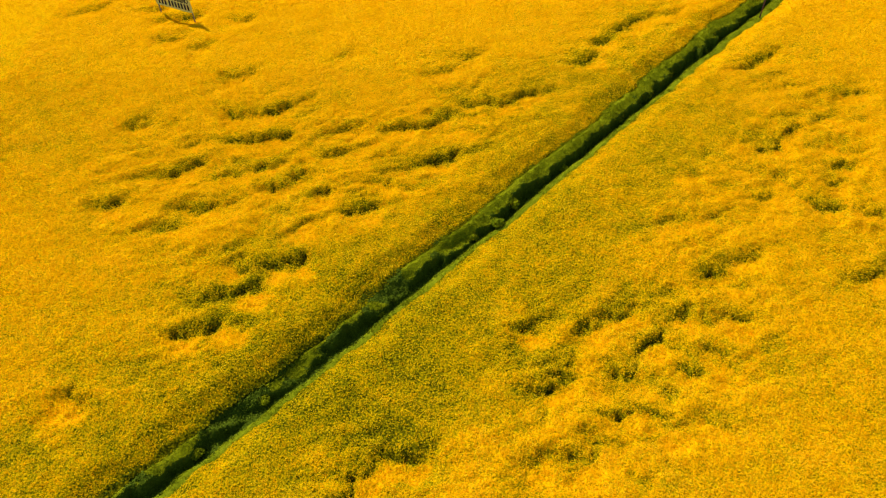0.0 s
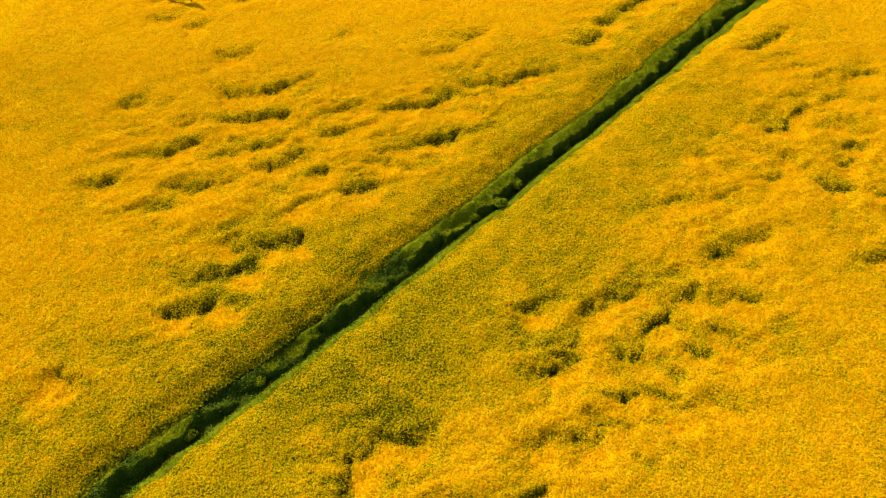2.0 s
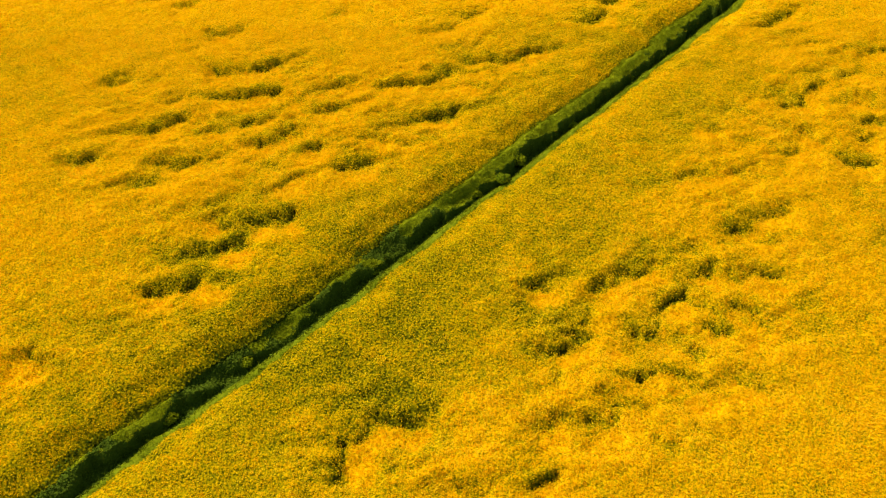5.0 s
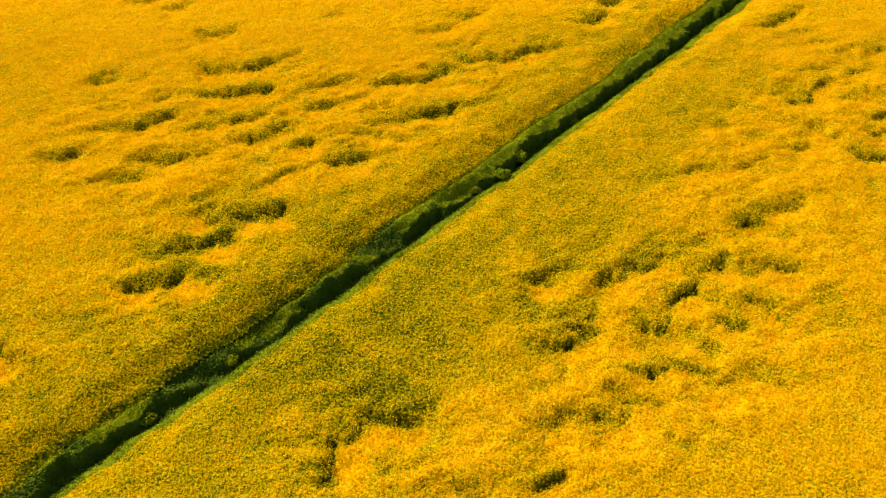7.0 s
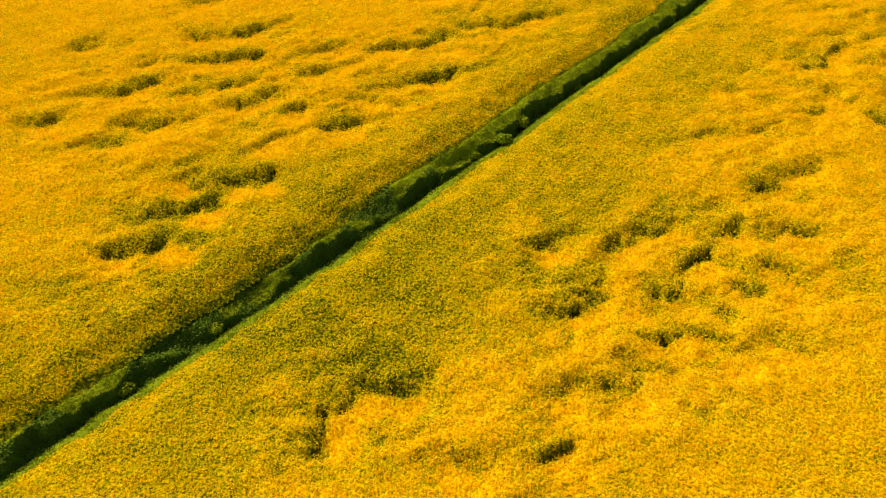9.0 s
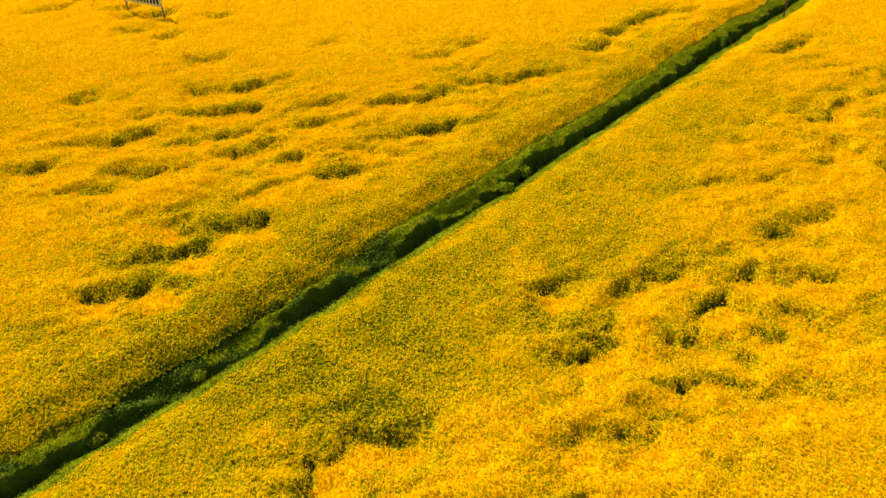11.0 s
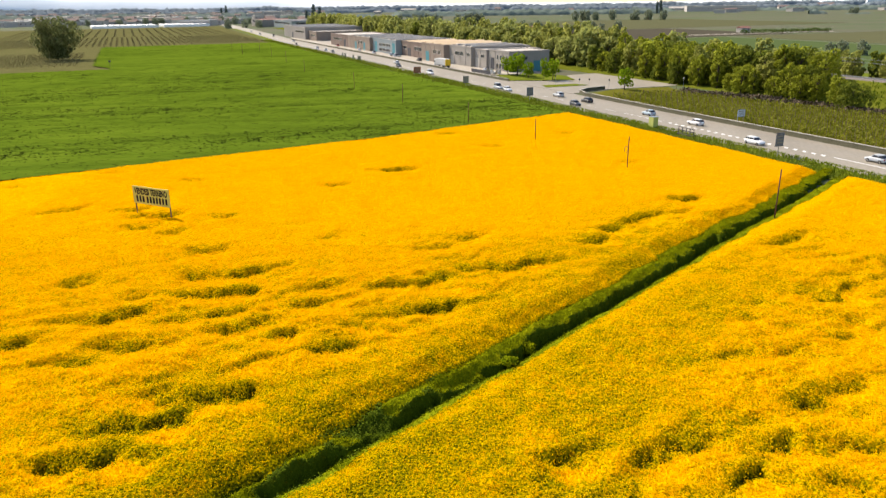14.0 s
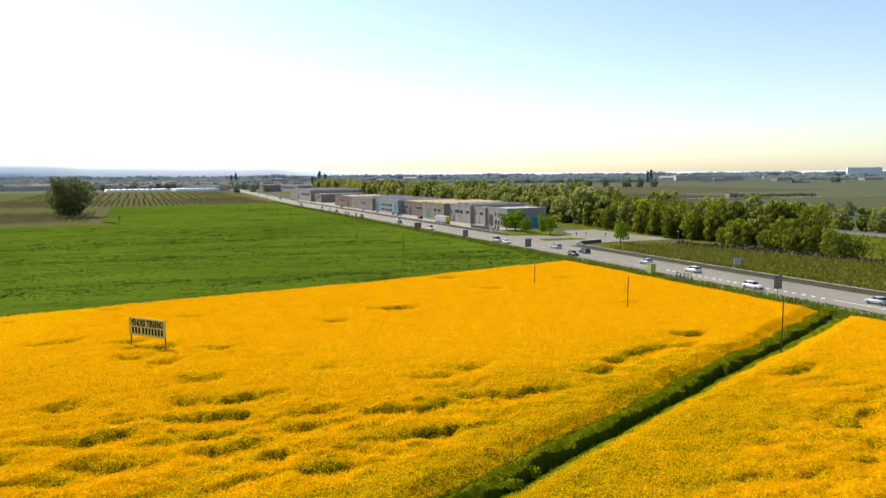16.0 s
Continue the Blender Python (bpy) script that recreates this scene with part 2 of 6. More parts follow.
def ditch_left(y):
    return -30.7 + (y - 23.8) * 0.905 - 0.4 * smooth(30, 22, y) - 0.5 * smooth(52, 62, y) + 1.0 * np.exp(-((y - 62) / 28) ** 2) + 0.5 * smooth(45, 70, y) + 0.7 * smooth(75, 100, y) + 0.9 * (grain(y, y * 0, 5.3, 31) - 0.5) + 0.6 * (grain(y, y * 0, 1.6, 32) - 0.5)


def ditch_right(y):
    return -24.9 + (y - 24.2) * 0.93 - 0.02 * np.maximum(0, y - 55) + 0.6 * (grain(y, y * 0, 3.7, 41) - 0.5) + 0.5 * (grain(y, y * 0, 1.3, 42) - 0.5)


def ditch_depth(x, y):
    l, r = ditch_left(y), ditch_right(y)
    u = (x - l) / (r - l)
    prof = np.interp(u, [-0.1, 0.02, 0.2, 0.45, 0.66, 0.76, 0.85, 1.05], [0, 0, -0.75, -1.1, -1.05, 0.0, 0.16, 0.10])
    return prof * (along(x, y) < 40) * smooth(-2.0, -9.0, across(x, y))


def plain(x, y):
    low = smooth(-215, -170, x) * smooth(215, 170, x) * smooth(-215, -170, y) * smooth(150, 110, y + 0.3 * x)
    return -0.06 - 1.1 * low


structure("ground", grid_mesh("ground", xs, ys, plain, lambda x, y: x == x, [FIELDS]), "flat farmland plain of green and brown fields", "ground")

# the canola fields' earth, and the ditch cut between them
structure("field_earth", grid_mesh("field_earth", np.arange(-250, 251, 4.0), np.arange(-250, 260, 4.0), lambda x, y: x * 0,
          lambda x, y: ((x < ditch_left(y) - 3.6) | (x > ditch_right(y) + 3.6)) & (across(x, y) < 0), [SOIL]), "dark earth under the canola crop", "ground")
yy = np.arange(-250, 131, 0.5)
uu = np.linspace(-1.5, 2.5, 40)
Y = np.repeat(yy[:, None], len(uu), 1)
X = ditch_left(Y) + uu[None, :] * (ditch_right(Y) - ditch_left(Y))
Z = ditch_depth(X, Y) + 0.12 * (rough(X, Y, 0.9, 5) - 0.5) + 0.02
idx = np.arange(X.size).reshape(X.shape)
ditch = array_mesh("ditch", np.stack([X, Y, Z], -1).reshape(-1, 3), np.stack([idx[:-1, :-1], idx[:-1, 1:], idx[1:, 1:], idx[1:, :-1]], -1).reshape(-1, 4), [DITCH_SOIL_SHADE, BANK_TURF], True)
ditch.polygons.foreach_set("material_index", np.tile((uu[:-1] > 0.68).astype(np.int32), len(yy) - 1))
structure("ditch", ditch, "overgrown drainage ditch cut between the canola fields", "ditch")


# ---- the canola ----
# trampled and wind-laid hollows: middle x, y, length, bearing in degrees, depth
WEST_A = [(-30.5, 75.6, 3.2, -11, 0.9), (-26, 76.2, 6.3, 22, 0.9), (-29.2, 70, 2.9, -1, 0.7), (-25.5, 70, 5, 15, 1), (-20.8, 68.8, 1.5, 12, 0.4), (-18.7, 70.4, 2, 27, 0.5), (-16.2, 72.1, 3, 23, 0.7),
     (-17.5, 67.6, 4, 10, 0.6), (-9.4, 71.8, 3.6, 15, 0.7), (-5.4, 73.3, 3.3, 39, 0.95), (-3.7, 71.6, 1.6, 12, 0.5), (-9.1, 64.1, 3.6, 12, 0.6), (-5.1, 65.5, 4, 15, 0.8), (-11, 61.9, 2.9, 11, 0.6),
     (-13.3, 57.6, 2.6, 20, 0.7), (-25.1, 65.3, 3.3, 8, 0.7), (-28.5, 63.8, 4.1, 14, 0.4), (-22, 62.1, 4.3, 13, 0.95), (-18.5, 59.9, 2.6, 6, 0.7)]
WEST_B = [(-35.3, 64.2, 5.5, 22, 0.95), (-39.6, 67, 2.1, 15, 0.3), (-41.8, 58.6, 3.2, 13, 0.8), (-33.4, 55.2, 2.4, 21, 0.4), (-31.3, 58, 5.5, 17, 0.6), (-24.2, 46.1, 3.3, 41, 1.1), (-24.2, 49.2, 2.7, -29, 0.7),
     (-21.6, 49.1, 2.6, 28, 0.9), (-19.2, 50, 1.4, 22, 1.1), (-28.7, 40.5, 1.9, 21, 0.9), (-26.5, 41.3, 1.2, 52, 1.1), (-24.4, 41.4, 2.5, 10, 0.5), (-42.9, 73.6, 2.2, 15, 0.6),
     (-4.8, 84, 3.5, 24, 0.6), (-36.7, 33.5, 1.6, -21, 0.95), (-35.3, 32.5, 1.1, -27, 0.9), (-1, 87.9, 3.1, 19, 0.5)]
WEST_C = [(6.6, 79.2, 4.3, 14, 0.8), (3, 77.4, 3.3, 22, 0.8), (-0.5, 76.7, 2.7, 4, 0.4), (-1.2, 73.9, 2.7, 12, 0.5), (-0.5, 71.4, 2.3, -17, 0.4)]
FAR_A = [(14.6, 86.9, 3.5, 36, 0.9), (18.1, 91.3, 2.8, 28, 0.7), (23, 96.3, 6.2, 40, 0.85), (27.8, 98.8, 3.5, 16, 0.5), (32.1, 106, 3.4, 19, 0.95), (-49.1, 102.3, 3.5, 32, 0.6), (-46.8, 99.4, 2.3, 19, 0.7),
     (-43.5, 99.9, 3.1, 13, 0.85), (-43.8, 93, 2.1, 18, 0.5), (-39, 91.3, 1.5, -2, 0.7), (-59, 102.2, 4.9, 33, 0.5), (-32.6, 84.2, 3, 22, 0.6), (-35.1, 99.2, 2.7, 9, 0.6),
     (-12.5, 127.9, 6.1, 17, 0.85), (-21.5, 117.2, 2.8, 12, 0.5), (-46.9, 121.3, 3.9, -3, 0.4), (5.6, 149.3, 3.5, 6, 0.5), (-4, 164.6, 3.2, 9, 0.5)]
FAR_B = [(22.9, 164.2, 3.2, 8, 0.5), (29.9, 133, 2, -3, 0.5), (-18.4, 89.1, 1.3, 42, 0.3), (-75.2, 117.4, 2.1, 17, 0.3), (-62.7, 127.6, 2.3, 18, 0.3)]
EAST_A = [(4.1, 41.3, 1.9, 20, 0.7), (10, 41.5, 2.9, 29, 0.75), (12.8, 42.9, 2.8, 22, 0.9), (7.1, 37.2, 1.5, 38, 0.6), (5.7, 35.1, 3.7, 23, 0.95), (15, 38.8, 3.5, 39, 0.95), (16.1, 39.9, 3.1, 17, 0.6),
     (18.1, 42.6, 2.7, 24, 0.75), (21.9, 42.3, 2.1, -15, 0.7), (24.1, 41.7, 2.2, -22, 0.75), (21.4, 38.6, 2.2, -26, 0.7), (21.3, 37, 1.5, -18, 0.7), (18.4, 38.5, 1.7, -21, 0.65), (18.5, 36.1, 1.5, -33, 0.8),
     (12.4, 35.9, 2.3, 30, 0.95), (14, 35.3, 1.4, 6, 0.6), (16.6, 33.8, 1.4, -44, 0.55), (11.2, 32.1, 2.3, 19, 0.85), (14.8, 31.9, 1.4, -26, 0.7)]
EAST_B = [(14.5, 30, 1.6, 33, 0.5), (10, 29.1, 2.5, -7, 0.5), (7.5, 27.6, 2.1, 15, 0.65), (3.8, 27.4, 1.6, 14, 0.5), (3, 22.7, 2.5, 30, 0.85), (-1.9, 22.1, 1.8, -20, 0.6), (13.6, 34, 1.1, -36, 0.5),
     (13.7, 32.6, 1.2, -43, 0.5), (12.3, 34.6, 1.1, 30, 0.5), (-9.3, 28, 1.7, 29, 0.8), (-7.1, 28.6, 3, 5, 1.2), (-10.8, 26.2, 1.4, 29, 1), (-11.7, 24.4, 2.2, 71, 0.9), (23, 48, 2.2, 33, 0.9),
     (25.8, 49.8, 2.9, 15, 0.65), (25.6, 46.5, 2.6, -9, 0.4), (34.1, 67.5, 3.2, 33, 0.95), (37.3, 70.1, 4.2, 37, 0.75), (42.3, 72.7, 4.5, 28, 0.6)]
EAST_C = [(46.9, 77.9, 4.5, 7, 0.7), (38.2, 85.9, 6.2, 35, 0.75), (37.8, 57.4, 2.8, -16, 0.95), (39.7, 61.4, 2, 10, 0.65), (31.3, 59.1, 3.2, 24, 0.4), (30.7, 63.4, 2.5, -13, 0.4), (24.9, 63.1, 2.3, -28, 0.35),
     (32.9, 62.2, 2.1, 7, 0.45), (21.4, 54.9, 4, 12, 0.3), (35.3, 61, 2, -47, 0.45), (41.8, 64.2, 2.9, 10, 0.55), (40.5, 68, 2.2, 20, 0.45), (42, 56.1, 3, -19, 0.7), (38.8, 47.9, 4.6, 29, 0.8),
     (24.5, 56.2, 1.1, -26, 0.4)]
HOLLOWS = WEST_A + WEST_B + WEST_C + FAR_A + FAR_B + EAST_A + EAST_B + EAST_C
rng = np.random.default_rng(23)
STREAKS = []                              # slighter streaks round the windblown stretches
for mx, my, rx, ry, count, way in ((16, 36, 8, 8, 8, -18), (42, 66, 9, 17, 14, 20), (-20, 66, 17, 12, 10, 12)):
    for i in range(count):
        f, a = math.sqrt(rng.random()), rng.uniform(0, 6.28)
        STREAKS.append((mx + rx * f * math.cos(a), my + ry * f * math.sin(a), rng.uniform(1.5, 4.5), way + rng.normal(0, 16), rng.uniform(0.25, 0.45)))


def laid(x, y):
    """How deep the crop is pressed down (0 to 1), how much of it is a dark gap, how much a laid mat of flowers."""
    press, gap, mat = np.zeros_like(x), np.zeros_like(x), np.zeros_like(x)
    wob = 1.3 * (grain(x, y, 3.0, 11) - 0.5) + 0.9 * (grain(x, y, 1.1, 12) - 0.5) + 0.7 * (grain(x, y, 0.45, 15) - 0.5)
    torn = smooth(0.32, 0.60, rough(x, y, 1.1, 14))
    for hx, hy, length, turn, depth in HOLLOWS + STREAKS:
        near = (np.abs(x - hx) < length / 2 + 6) & (np.abs(y - hy) < length / 2 + 6)
        if not near.any():
            continue
        c, s = math.cos(radians(turn)), math.sin(radians(turn))
        dx, dy = x[near] - hx - 0.4, y[near] - hy + 0.2
        q = (dx * c + dy * s) / (0.70 * length + 0.8)
        v = (dx * s - dy * c) - 0.7 + wob[near] + 0.6 * q * q      # towards the south
        g = smooth(1.3, 0.2, np.abs(q) + 0.5 * (grain(x[near], y[near], 1.3, 13) - 0.5))
        strong = 1.22 * depth
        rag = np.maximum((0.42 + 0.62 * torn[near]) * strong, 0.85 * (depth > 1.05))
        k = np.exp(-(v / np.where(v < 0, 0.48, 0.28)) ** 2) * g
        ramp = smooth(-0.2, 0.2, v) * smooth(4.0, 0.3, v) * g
        # soft darker rim north of the gap, its shaded slope put into tone
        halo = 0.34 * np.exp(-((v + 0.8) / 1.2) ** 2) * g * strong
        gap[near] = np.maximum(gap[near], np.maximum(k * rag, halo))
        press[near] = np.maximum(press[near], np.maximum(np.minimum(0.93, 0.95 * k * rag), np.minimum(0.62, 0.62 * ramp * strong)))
        mat[near] = np.maximum(mat[near], smooth(0.35, 0.7, v) * smooth(5.0, 1.5, v) * g)
    return press, gap, mat


def west_inside(x, y):
    edge = (117.7 + 0.757 * (x + 76) + 0.13 * np.clip(-21 - x, 0, 60) - y) / 1.254 + 1.0 * (grain(x, y, 9, 3) - 0.5)
    return np.minimum(np.minimum((ditch_left(y) - x) * 0.73, edge), -8.6 - across(x, y) + 1.2 * (grain(x, y, 6, 4) - 0.5))


def east_inside(x, y):
    return np.minimum((x - ditch_right(y) - 1.2 * smooth(75, 112, y)) * 0.73 + 0.2, -7.2 - across(x, y) + 1.0 * (grain(x, y, 6, 4) - 0.5))


def lodged(x, y):
    """Where the wind has laid the crop in waves, 0 to 1."""
    m = np.zeros_like(x)
    for hx, hy, length, turn, depth in HOLLOWS:
        r = 3.5 + 0.6 * length
        near = (np.abs(x - hx) < 2.5 * r) & (np.abs(y - hy) < 2.5 * r)
        m[near] += 0.44 * np.exp(-((x[near] - hx) ** 2 + (y[near] - hy + 1.5) ** 2) / r ** 2)
    return np.clip(m, 0, 1)


def streaks(x, y):
    """Rows of plants bowed by the wind."""
    w = 1.5 * (grain(x, y, 7, 19) - 0.5)
    u, v = 0.93 * x + 0.36 * y, -0.36 * x + 0.93 * y + w
    return rough(u / 2.3, v, 1.9, 21)


def ruffle(x, y):
    """Short ragged tufts where the laid crop lifts again."""
    w = 1.2 * (grain(x, y, 5, 26) - 0.5)
    u, v = 0.86 * x - 0.5 * y, 0.5 * x + 0.86 * y + w
    return 0.6 * rough(u / 1.7, v, 0.95, 23) + 0.4 * grain(x, y, 0.5, 27)


def crop_height(x, y, inside):
    d = inside(x, y)
    press, gap, mat = laid(x, y)
    lod = lodged(x, y)
    even = 1 - 0.6 * smooth(75, 125, y)
    h = 1.08 + 0.30 * (rough(x, y, 14, 1) - 0.5) + even * ((0.18 + 0.85 * lod) * (streaks(x, y) - 0.5) + 0.4 * lod * (ruffle(x, y) - 0.5) + 0.14 * (rough(x, y, 0.8, 7) - 0.5))
    h = h * (1 - 0.92 * press) + 0.05
    edge = d + 0.5 * (grain(x, y, 1.1, 9) - 0.5)
    return h * (0.28 * smooth(-0.3, 0.3, edge) + 0.72 * smooth(-0.1, 2.6, edge)) + 0.03


def flower_share(x, y, inside):
    d = inside(x, y)
    press, gap, mat = laid(x, y)
    lod = lodged(x, y)
    # low folds darken the tone too, adding shade to their real relief
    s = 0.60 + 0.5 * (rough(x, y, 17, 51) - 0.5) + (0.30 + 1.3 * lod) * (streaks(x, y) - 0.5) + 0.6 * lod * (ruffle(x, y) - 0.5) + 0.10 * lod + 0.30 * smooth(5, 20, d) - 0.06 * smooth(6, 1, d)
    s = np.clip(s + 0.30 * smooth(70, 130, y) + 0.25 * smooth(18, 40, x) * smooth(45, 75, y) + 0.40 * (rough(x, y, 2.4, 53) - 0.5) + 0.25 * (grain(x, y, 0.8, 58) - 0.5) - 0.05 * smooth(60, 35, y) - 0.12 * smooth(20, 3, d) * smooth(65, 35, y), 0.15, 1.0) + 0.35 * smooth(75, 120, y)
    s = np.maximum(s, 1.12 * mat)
    # gaps thin the flowers and also darken the sheet with painted shade
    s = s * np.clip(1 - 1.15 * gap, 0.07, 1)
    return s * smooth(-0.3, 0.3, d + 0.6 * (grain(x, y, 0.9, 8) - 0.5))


def canola(name, inside, label, boxes):
    sheets, pts = [], []
    for x0, x1, y0, y1, cell, per, size in boxes:
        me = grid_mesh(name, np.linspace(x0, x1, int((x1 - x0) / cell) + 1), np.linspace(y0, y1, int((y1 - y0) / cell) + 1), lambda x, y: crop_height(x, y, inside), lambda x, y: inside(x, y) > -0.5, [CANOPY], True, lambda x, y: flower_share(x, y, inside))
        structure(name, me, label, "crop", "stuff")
        n = int((x1 - x0) * (y1 - y0) * per)
        if not n:
            continue
        x, y = RNG.uniform(x0, x1, n), RNG.uniform(y0, y1, n)
        ok = inside(x, y) > 0.05
        x, y = x[ok], y[ok]
        ok = RNG.random(len(x)) < flower_share(x, y, inside) * (0.30 + 1.4 * grain(x, y, 0.30, 57))
        x, y = x[ok], y[ok]
        z = crop_height(x, y, inside)
        k = len(x)
        up = RNG.uniform(0.0, 0.20 if size < 0.1 else 0.08, k) + RNG.uniform(0, 0.7, k) * laid(x, y)[1]
        r = size * RNG.uniform(0.6, 1.4, k)
        turn = RNG.uniform(0, 6.28, k)
        way = RNG.uniform(0, 3.14, k)
        tip = RNG.normal(0, 0.5 if size < 0.06 else 0.22, (k, 2))
        v = np.zeros((k, 3, 3))
        for i in range(3):
            a, b = np.cos(turn + 2.094 * i), np.sin(turn + 2.094 * i)
            a, b = 1.5 * a * np.cos(way) - 0.75 * b * np.sin(way), 1.5 * a * np.sin(way) + 0.75 * b * np.cos(way)
            v[:, i, 0] = x + r * a
            v[:, i, 1] = y + r * b
            v[:, i, 2] = z + up + r * (a * tip[:, 0] + b * tip[:, 1])
        f = np.arange(k * 3).reshape(k, 3)
        me = array_mesh(name + "_flowers", v.reshape(-1, 3), f, [FLOWER])
        structure(name + "_flowers", me, "yellow flower heads standing over the canola", "flowers", "stuff")


canola("canola_field_west", west_inside, "flowering yellow canola crop with wind-laid hollows", [
    (-64, 48, 18, 84, 0.32, 160, 0.052), (-64, 62, 84, 128, 0.5, 55, 0.09), (-96, 60, 128, 206, 0.8, 50, 0.095), (-112, -64, 18, 128, 0.75, 30, 0.1),
    (-250, -112, 18, 130, 3.0, 0, 0), (-250, 30, -250, 18, 3.0, 0, 0)])
canola("canola_field_east", east_inside, "flowering yellow canola crop beside the ditch", [
    (-32, 58, 15, 84, 0.32, 160, 0.052), (20, 90, 84, 128, 0.5, 55, 0.09), (58, 100, 40, 84, 0.5, 40, 0.09),
    (100, 250, -40, 84, 3.0, 0, 0), (58, 100, 15, 40, 3.0, 0, 0), (-250, 100, -250, 15, 3.0, 0, 0)])

# ---- the ditch's growth ----
def blades(name, x, y, z, length, width, mats, lean=0.5, per=4):
    """Tufts of narrow, bent blades."""
    n = len(x) * per
    x, y, z = (np.repeat(v, per) for v in (x, y, z))
    length = np.repeat(length, per) * RNG.uniform(0.6, 1.2, n)
    x, y = x + RNG.normal(0, 0.07, n), y + RNG.normal(0, 0.07, n)
    a = RNG.uniform(0, 6.28, n)
    b = RNG.uniform(0.1, lean, n)
    w = width * RNG.uniform(0.6, 1.4, n)
    v = np.zeros((n, 5, 3))
    ca, sa = np.cos(a), np.sin(a)
    for i, (h, out, side) in enumerate(((0, 0, -1), (0, 0, 1), (0.6, 0.4, 0.8), (0.6, 0.4, -0.8), (0.95, 1.0, 0))):
        v[:, i, 0] = x + ca * out * b * length - sa * side * w
        v[:, i, 1] = y + sa * out * b * length + ca * side * w
        v[:, i, 2] = z + h * length * (1 - 0.3 * b * (h > 0.9))
    base = np.arange(n)[:, None] * 5
    f = np.stack([base + [0, 1, 2], base + [0, 2, 3], base + [3, 2, 4]], 1).reshape(-1, 3)
    return array_mesh(name, v.reshape(-1, 3), f, mats)


def ditch_spots(n, y0, y1, u0, u1):
    y = RNG.uniform(y0, y1, n)
    u = RNG.uniform(u0, u1, n)
    l, r = ditch_left(y), ditch_right(y)
    x = l + u * (r - l)
    ok = across(x, y) < -3
    return x[ok], y[ok], u[ok], ditch_depth(x, y)[ok]


x, y, u, z = ditch_spots(16000, 16, 126, 0.70, 1.16)
structure("bank_grass", blades("bank_grass", x, y, z - 0.03, 0.05 + 0.30 * rough(x, y, 1.2, 72) ** 1.5, 0.016, [GRASS_LIGHT], 0.9, 3), "fresh green grass along the ditch bank", "grass", "stuff")


# ---- foliage ----
def leaf_cloud(name, pts, out, size, mats, rng, loose=0.42):
    """Small bent leaf clumps at points, facing loosely outwards."""
    n = len(pts)
    nor = out + rng.normal(0, loose, (n, 3)) + np.array([0, 0, 0.35])
    nor /= np.linalg.norm(nor, axis=1)[:, None]
    t = np.cross(nor, rng.normal(0, 1, (n, 3)))
    t /= np.linalg.norm(t, axis=1)[:, None] + 1e-9
    b = np.cross(nor, t)
    s = size * rng.uniform(0.55, 1.35, n)[:, None]
    v = np.zeros((n, 4, 3))
    v[:, 0] = pts - t * s * 0.65
    v[:, 1] = pts - b * s * 0.5 - nor * s * 0.2
    v[:, 2] = pts + t * s * 0.65 - nor * s * 0.1
    v[:, 3] = pts + b * s * 0.55 - nor * s * 0.15
    base = np.arange(n)[:, None] * 4
    f = np.stack([base + [0, 1, 2], base + [0, 2, 3]], 1).reshape(-1, 3)
    return array_mesh(name, v.reshape(-1, 3), f, mats)


def crown_points(rng, lobes, count):
    """Points near the skins of overlapping lobes (x, y, z, radius, height)."""
    pts, out = [], []
    weight = np.array([l[3] ** 2 for l in lobes])
    for (cx, cy, cz, r, h), w in zip(lobes, weight / weight.sum()):
        k = max(6, int(count * w))
        d = rng.normal(0, 1, (k, 3))
        d /= np.linalg.norm(d, axis=1)[:, None]
        rad = rng.uniform(0.55, 1.06, k) ** 0.6
        pts.append(np.stack([cx + d[:, 0] * r * rad, cy + d[:, 1] * r * rad, cz + d[:, 2] * h * rad], -1))
        out.append(d)
    return np.concatenate(pts), np.concatenate(out)


